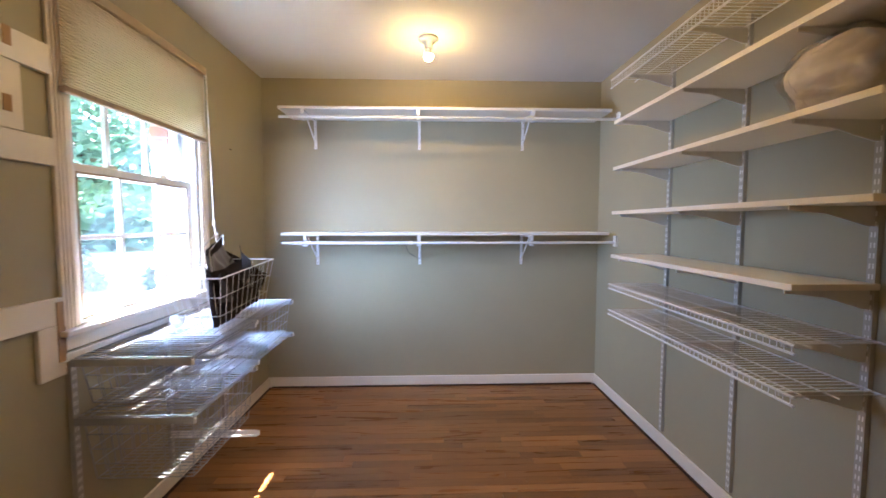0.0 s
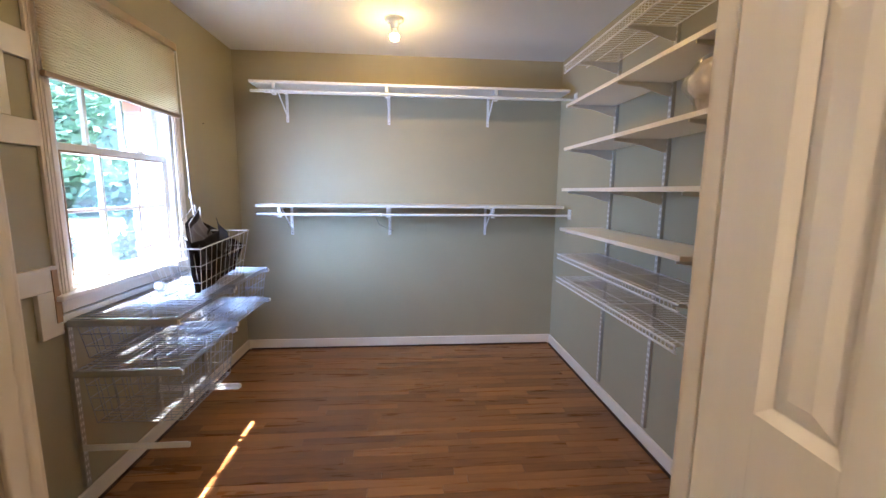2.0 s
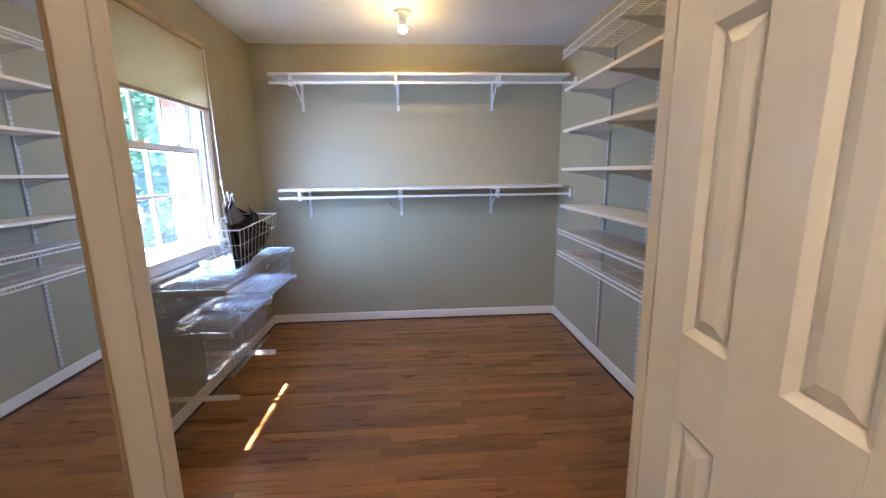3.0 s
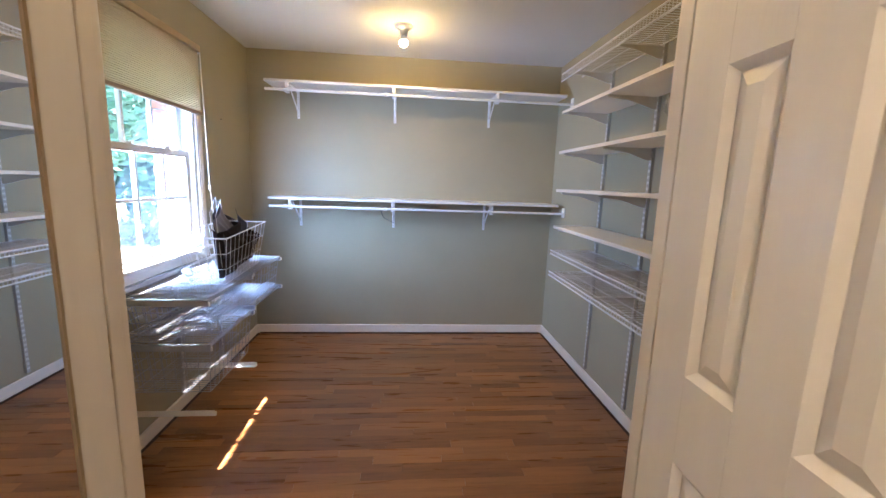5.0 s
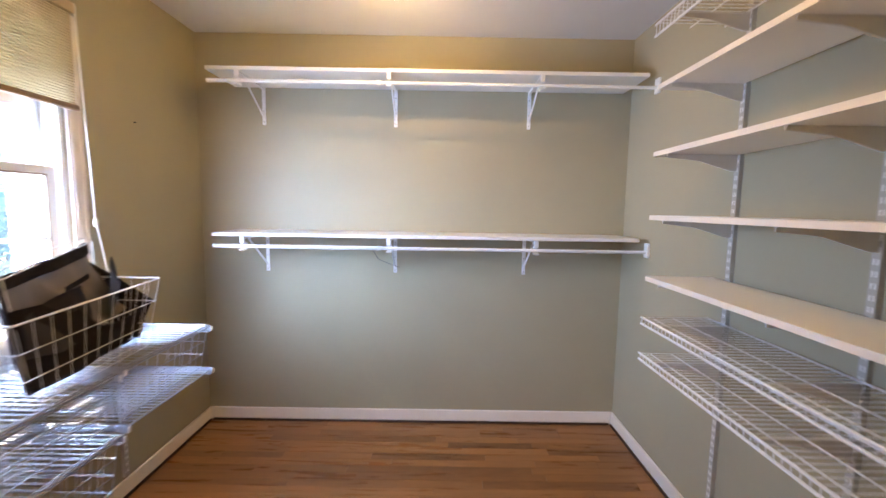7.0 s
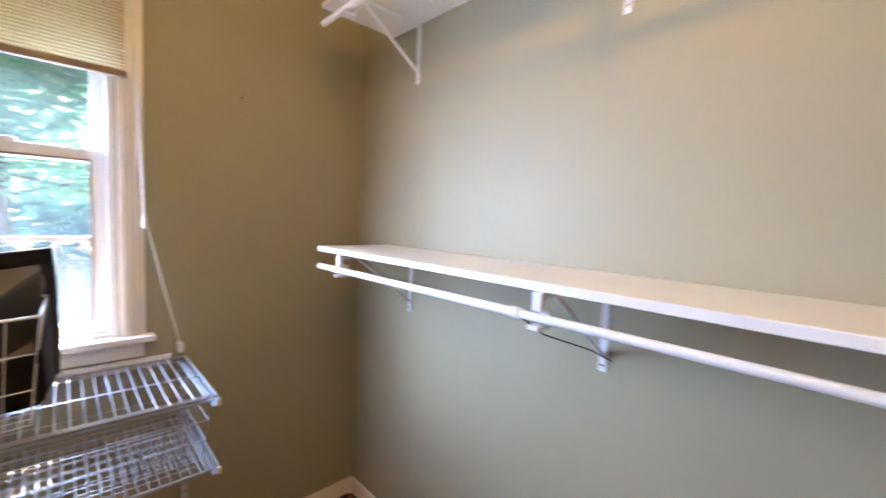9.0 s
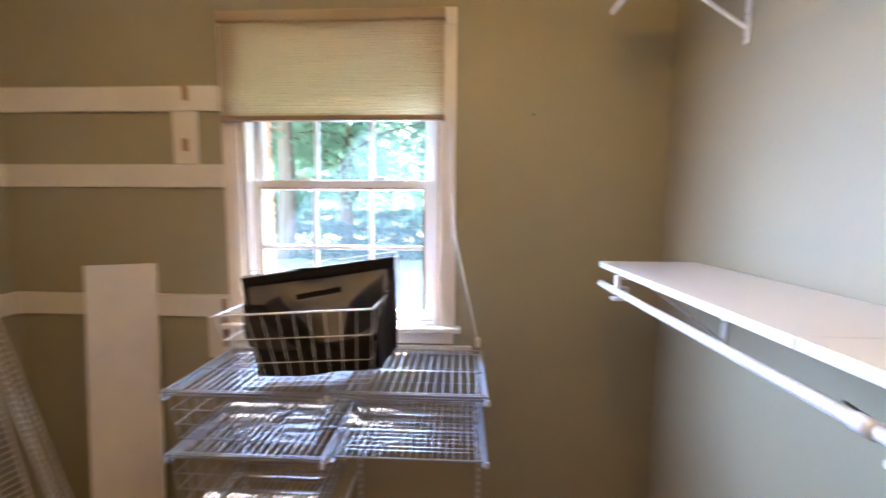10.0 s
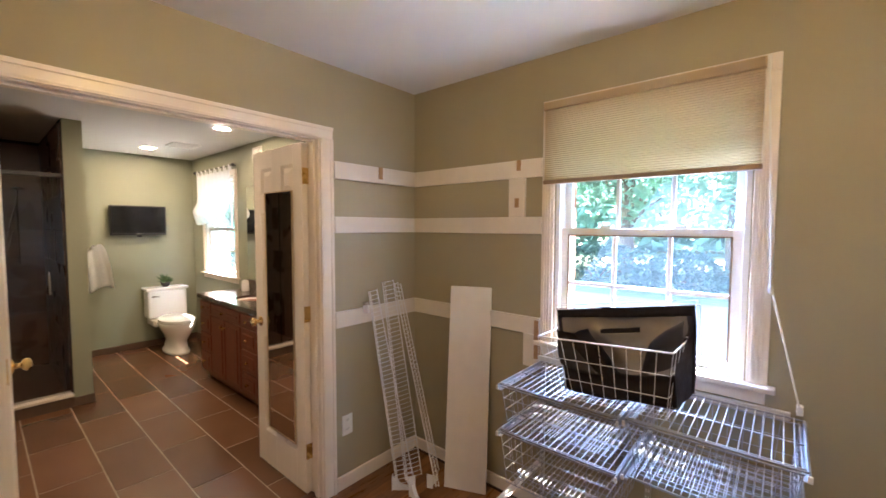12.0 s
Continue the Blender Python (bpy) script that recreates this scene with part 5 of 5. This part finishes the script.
# shower behind glass
def shower():
    joint = structure("wall_shower_backing", boxed(PX1, 1.12, YBB, YBB + 0.006, 0.0, H - 0.002), SHOWER_JOINT, "dark grout behind the shower tiles", "wall")
    side1 = structure("wall_shower_backing_west", boxed(PX1, PX1 + 0.006, YBB + 0.02, PY + 0.002, 0.0, H - 0.002), SHOWER_JOINT, "dark grout on the shower partition", "wall")
    side2 = structure("wall_shower_backing_east", boxed(1.114, 1.12, YBB + 0.02, PY + 0.002, 0.0, H - 0.002), SHOWER_JOINT, "dark grout on the shower side wall", "wall")
    w, h = 0.30, 0.30
    me = bpy.data.meshes.new("tile")
    bm = boxed(-w / 2 + 0.002, w / 2 - 0.002, 0, 0.007, -h / 2 + 0.002, h / 2 - 0.002, bevel=0.0)
    bm.to_mesh(me)
    bm.free()
    me.materials.append(SHOWER_TILE)
    for i in range(8):
        z = h / 2 + i * h + 0.01
        if z + h / 2 > H:
            continue
        for k in range(3):
            o = new("tile", me)
            o.parent = joint
            o.location = (PX1 + 0.15 + k * w, YBB + 0.0061, z)
        for k in range(5):
            for par, x, rz in ((side1, PX1 + 0.0061, -90), (side2, 1.1139, 90)):
                o = new("tile", me)
                o.parent = par
                o.location = (x, YBB + 0.19 + k * w, z)
                o.rotation_euler = (0, 0, radians(rz))
    structure("shower_floor", boxed(PX1, 1.12, YBB, PY - 0.1, 0.001, 0.03), SHOWER_TILE, "dark tiled shower floor", "floor")
    c = thing("shower_curb", ((PX1 + 1.12) / 2, PY - 0.04, 0), "tiled shower curb with a cream stone cap", "curb", kind="structure")
    part("curb_face", boxed(PX1, 1.12, PY - 0.1, PY + 0.012, 0.001, 0.09), TILE_BASE, c)
    part("curb_cap", boxed(PX1, 1.12, PY - 0.11, PY + 0.02, 0.0905, 0.115, bevel=0.004), TRIM, c)
    d = thing("shower_door", ((PX1 + 1.12) / 2, PY - 0.04, 0.12), "clear glass shower door with chrome rail", "shower door")
    p = part("glass_panel", boxed(PX1 + 0.01, 0.75, PY - 0.044, PY - 0.036, 0.118, 1.95), SHOWER_GLASS, d)
    p.visible_shadow = False
    p = part("glass_panel", boxed(0.74, 1.11, PY - 0.056, PY - 0.048, 0.118, 1.95), SHOWER_GLASS, d)
    p.visible_shadow = False
    part("top_rail", boxed(PX1 + 0.001, 1.113, PY - 0.06, PY - 0.03, 1.951, 1.985, bevel=0.003), BLACK_PLASTIC, d)
    bm = bmesh.new()
    tube(bm, [(0.33, PY - 0.035, 0.98), (0.33, PY, 0.99), (0.33, PY, 1.16), (0.33, PY - 0.035, 1.17)], 0.009, 10)
    part("pull_handle", bm, CHROME, d)
    s = thing("hand_shower", (0.45, YBB + 0.02, 1.6), "chrome hand shower with a looped hose", "shower")
    bm = bmesh.new()
    rod(bm, (0.42, YBB + 0.05, 1.95), (0.42, YBB + 0.05, 1.15), 0.009, 10)
    for z in (1.94, 1.17):
        rod(bm, (0.42, YBB + 0.012, z), (0.42, YBB + 0.055, z), 0.011, 10)
    part("slide_bar", bm, CHROME, s)
    bm = bmesh.new()
    rod(bm, (0.42, YBB + 0.06, 1.80), (0.42, YBB + 0.18, 1.93), 0.011, 10)
    lathe(bm, [(0.012, 0), (0.05, 0.02), (0.052, 0.03), (0.0, 0.032)], (0.42, YBB + 0.17, 1.94), (0, 0.4, -1), 18)
    part("head", bm, CHROME, s)
    bm = bmesh.new()
    pts = [Vector((0.42 + 0.08 * math.sin(math.pi * k / 12) + 0.05 * k / 12, YBB + 0.07, 1.80 - 0.55 * math.sin(math.pi * k / 16))) for k in range(14)]
    tube(bm, pts, 0.007, 6)
    part("hose", bm, CHROME, s)
    v = thing("shower_valve", (0.52, YBB + 0.014, 1.2), "chrome shower mixer with lever", "tap")
    bm = bmesh.new()
    lathe(bm, [(0.07, 0), (0.07, 0.008), (0.025, 0.015), (0.025, 0.05), (0.0, 0.052)], (0.56, YBB + 0.0135, 1.2), (0, 1, 0), 20)
    rod(bm, (0.56, YBB + 0.06, 1.2), (0.66, YBB + 0.07, 1.22), 0.008, 8)
    part("mixer", bm, CHROME, v)


shower()


# ---- outdoors ----
outer = bmesh.new()
for y0, y1, z0, z1 in ((-9, BY0, -0.7, 2.75), (BY1, WY0, -0.7, 2.75), (WY1, 9, -0.7, 2.75), (BY0, BY1, -0.7, BZ0 - 0.03), (BY0, BY1, BZ1, 2.75), (WY0, WY1, -0.7, WZ0 - 0.03), (WY0, WY1, WZ1, 2.75)):
    box(outer, XO + 0.006, XW - 0.121, y0, y1, z0, z1)
brick_wall = structure("wall_brick_outside", outer, MORTAR, "red brick outer wall of the house", "wall")
# unseen overhang, its edge set to thin the sun stripe on the closet floor
roof = bmesh.new()
box(roof, -1.95, XBR + 0.4, -9, 9, 2.75, 2.9)
structure("roof_eave", roof, SOFFIT, "unseen roof overhang that narrows the sunlight", "roof")
structure("ground", boxed(-400, 400, -400, 400, -0.9, -0.7), GRASS, "mown lawn in sunlight", "ground")
structure("pavement_drive", boxed(-13.0, -4.0, -60, 60, -0.72, -0.69), GRAVEL_DRIVE, "worn grey sunlit drive beside the house", "pavement")


def tree(x, y, h, spread, seed, trunk_r, base=0.17, count=9000):
    rnd = random.Random(seed)
    t = thing("tree", (x, y, -0.7), "leafy green broadleaf tree with a grey-brown trunk", "tree", "trees outside")
    bm = bmesh.new()
    pts = [Vector((x + rnd.uniform(-0.1, 0.1) * k, y + rnd.uniform(-0.1, 0.1) * k, -0.72 + h * 0.8 * k / 5)) for k in range(6)]
    for k in range(5):
        rod(bm, pts[k], pts[k + 1], trunk_r * (1 - 0.16 * k), 10, trunk_r * (1 - 0.16 * (k + 1)))
    tips = []
    for k in range(22):
        s = pts[rnd.randint(1, 4)].lerp(pts[rnd.randint(3, 5)], rnd.random())
        a = rnd.uniform(0, 6.283)
        e = s + Vector((math.cos(a) * spread * rnd.uniform(0.4, 1), math.sin(a) * spread * rnd.uniform(0.4, 1), h * rnd.uniform(-0.16, 0.25)))
        mid = s.lerp(e, 0.5) + Vector((0, 0, 0.25))
        rod(bm, s, mid, trunk_r * 0.3, 6, trunk_r * 0.18)
        rod(bm, mid, e, trunk_r * 0.18, 6, trunk_r * 0.06)
        tips += [mid, e]
    part("trunk", bm, BARK, t)
    verts, faces = [], []
    lo = -0.7 + h * base
    for k in range(count):
        c = rnd.choice(tips)
        p = c + Vector((rnd.gauss(0, 0.55), rnd.gauss(0, 0.55), rnd.gauss(0, 0.45))) * spread * 0.33
        if p.z < lo:
            p.z = lo + rnd.random() * 0.5
        s = rnd.uniform(0.10, 0.26) * (1.5 if h > 15 else 1)
        u = Vector((rnd.gauss(0, 1), rnd.gauss(0, 1), rnd.gauss(0, 0.6))).normalized()
        w = u.orthogonal().normalized()
        i = len(verts)
        verts += [p - u * s, p + w * s * 0.5, p + u * s, p - w * s * 0.5]
        faces.append((i, i + 1, i + 2, i + 3))
    me = bpy.data.meshes.new("crown")
    me.from_pydata([v - Vector((x, y, -0.7)) for v in verts], [], faces)
    me.materials.append(LEAF)
    o = new("crown", me)
    o.parent = t


for x, y, h, sp, seed, r in ((-20.5, -3.6, 12, 5.5, 1, 0.42), (-22, 0.6, 13, 5.5, 2, 0.3), (-21, 6.2, 12, 5.0, 3, 0.32), (-23, -9.0, 13, 5.5, 4, 0.35), (-16.5, 10.5, 12, 5.0, 5, 0.32),
                             (-12.5, 14.5, 11, 4.6, 6, 0.3), (-8.5, 17.5, 11, 4.6, 7, 0.28), (-5.0, 20.5, 11, 4.6, 8, 0.28), (-25, 15, 14, 6, 9, 0.35)):
    tree(x, y, h, sp, seed, r)
# two taller trees added so that their high crowns shade the drive
for x, y, seed in ((-16.0, -4.9, 41), (-15.0, 6.5, 42)):
    tree(x, y, 19, 8.5, seed, 0.4, 0.34, 16000)


def shrub(x, y, a, b, h, seed, count=2200):
    rnd = random.Random(seed)
    t = thing("shrub", (x, y, -0.7), "dense dark green shrub on the lawn", "shrub", "shrubs outside")
    bm = bmesh.new()
    for k in range(9):
        ang = 0.7 * k
        rod(bm, (x, y, -0.72), (x + a * 0.6 * math.cos(ang), y + b * 0.6 * math.sin(ang), -0.7 + h * 0.7), 0.03, 5, 0.008)
    part("stems", bm, BARK, t)
    verts, faces = [], []
    for k in range(count):
        d = Vector((rnd.gauss(0, 1), rnd.gauss(0, 1), abs(rnd.gauss(0, 1)))).normalized() * rnd.uniform(0.72, 1.0) ** 0.6
        d *= 1 + 0.25 * noise.noise(d * 3 + Vector((seed, 0, 0)))
        p = Vector((d.x * a, d.y * b, d.z * h))
        s = rnd.uniform(0.06, 0.15)
        u = Vector((rnd.gauss(0, 1), rnd.gauss(0, 1), rnd.gauss(0, 1))).normalized()
        w = u.orthogonal().normalized()
        i = len(verts)
        verts += [p - u * s, p + w * s * 0.5, p + u * s, p - w * s * 0.5]
        faces.append((i, i + 1, i + 2, i + 3))
    me = bpy.data.meshes.new("foliage")
    me.from_pydata(verts, [], faces)
    me.materials.append(SHRUB)
    o = new("foliage", me)
    o.parent = t


for x, y, a, b, h, seed in ((-17.0, -3.8, 1.4, 2.6, 1.5, 21), (-16.6, -0.6, 1.2, 1.7, 1.3, 22), (-18.0, 3.2, 1.4, 2.2, 1.6, 23), (-14.5, 8.2, 1.3, 1.9, 1.7, 24), (-11.0, 11.5, 1.3, 1.8, 1.8, 25), (-7.5, 13.5, 1.3, 1.8, 1.8, 26), (-5.6, -13.5, 1.6, 1.6, 2.2, 27), (-4.2, -11.5, 1.3, 1.3, 1.9, 28)):
    shrub(x, y, a, b, h, seed)


def woods():
    rnd = random.Random(77)
    verts, faces = [], []
    for k in range(40000):
        a = rnd.uniform(-1.4, 1.45)
        d = rnd.uniform(36, 50)
        top = 9 + 4 * noise.noise(Vector((a * 5, 0, 2)))
        p = Vector((-d * math.cos(a), 2 + d * math.sin(a), -0.7 + top * rnd.random() ** 0.8))
        s = rnd.uniform(0.35, 0.9)
        u = Vector((rnd.gauss(0, 1), rnd.gauss(0, 1), rnd.gauss(0, 0.6))).normalized()
        w = u.orthogonal().normalized()
        i = len(verts)
        verts += [p - u * s, p + w * s * 0.5, p + u * s, p - w * s * 0.5]
        faces.append((i, i + 1, i + 2, i + 3))
    me = bpy.data.meshes.new("distant_woods")
    me.from_pydata(verts, [], faces)
    me.materials.append(LEAF)
    tagged(new("distant_woods", me), "distant green woods behind the lawn", "woods", kind="stuff")


woods()

# ---- bricks round the closet window, outside ----
brick = bpy.data.meshes.new("brick")
bm = boxed(-0.046, 0.046, -0.0045, 0.0045, -0.0285, 0.0285, bevel=0.002)
bm.to_mesh(brick)
bm.free()
brick.materials.append(BRICK)
face_brick = bpy.data.meshes.new("brick")
bm = boxed(-0.006, 0.006, -0.0965, 0.0965, -0.0285, 0.0285, bevel=0.002)
bm.to_mesh(face_brick)
bm.free()
face_brick.materials.append(BRICK)
for k in range(18):
    z = WZ0 + 0.01 + 0.067 * k
    for y, s in ((WY1, -1), (WY0, 1)):
        o = new("brick", brick)
        o.parent, o.location = brick_wall, (XO + 0.056, y + s * 0.004, z)
for k in range(20):
    z = WZ0 - 0.06 + 0.067 * k
    for j in range(3):
        o = new("brick", face_brick)
        o.parent, o.location = brick_wall, (XO + 0.002, WY1 + 0.10 + j * 0.203 + (0.1 if k % 2 else 0), z)

# ---- closet floor: oak strips ----
floor_bm = boxed(XW - 0.1, XR + 0.1, 0.40, YB + 0.1, -0.05, -0.006)
closet_floor = structure("floor", floor_bm, OAK_GAP, "dark stained oak strip floor", "floor")
rnd = random.Random(11)
W = 0.0572
lengths = (0.35, 0.5, 0.65, 0.8, 1.0)
plank_mesh = {}


def plank_of(ln):
    if ln not in plank_mesh:
        bm = boxed(0.0006, ln - 0.0006, 0.0006, W - 0.0006, -0.006, 0.0, bevel=0.0)
        me = bpy.data.meshes.new("plank")
        bm.to_mesh(me)
        bm.free()
        me.materials.append(OAK)
        plank_mesh[ln] = me
    return plank_mesh[ln]


y = 0.40
while y < YB:
    x = XW - 0.04
    first = round(rnd.uniform(0.12, 0.9), 2)
    while x < XR:
        ln = min(first or rnd.choice(lengths), round(XR + 0.04 - x, 3))
        first = 0
        o = new("plank", plank_of(ln))
        o.parent, o.location = closet_floor, (x, y, rnd.uniform(-0.0004, 0.0))
        x += ln
    y += W

# ---- bathroom floor: slate tiles ----
bath_floor = structure("floor_bath", boxed(XW - 0.1, XBR + 0.1, YBB - 0.1, 0.3995, -0.05, -0.0009), GROUT, "brown slate-look tile floor with tan grout", "floor")
TX, TY, G = 0.30, 0.615, 0.007


def floor_tile_mesh(length):
    me = bpy.data.meshes.new("tile")
    b = boxed(G / 2, TX - G / 2, G / 2, length - G / 2, -0.004, 0.0005, bevel=0.0005)
    b.to_mesh(me)
    b.free()
    me.materials.append(TILE)
    return me


whole = floor_tile_mesh(TY)
for col in range(-4, 8):
    x = -0.055 + col * TX
    if x > XBR:
        break
    y = -0.185 if col % 2 else 0.12
    o = new("tile", floor_tile_mesh(0.3995 - y))
    o.parent, o.location = bath_floor, (x, y, 0)
    while y > YBB:
        y -= TY
        o = new("tile", whole)
        o.parent, o.location = bath_floor, (x, y, 0)
structure("threshold", boxed(JL, JR, 0.375, 0.425, 0.0008, 0.009, bevel=0.003), OAK_GAP, "dark wooden threshold strip between floors", "threshold")
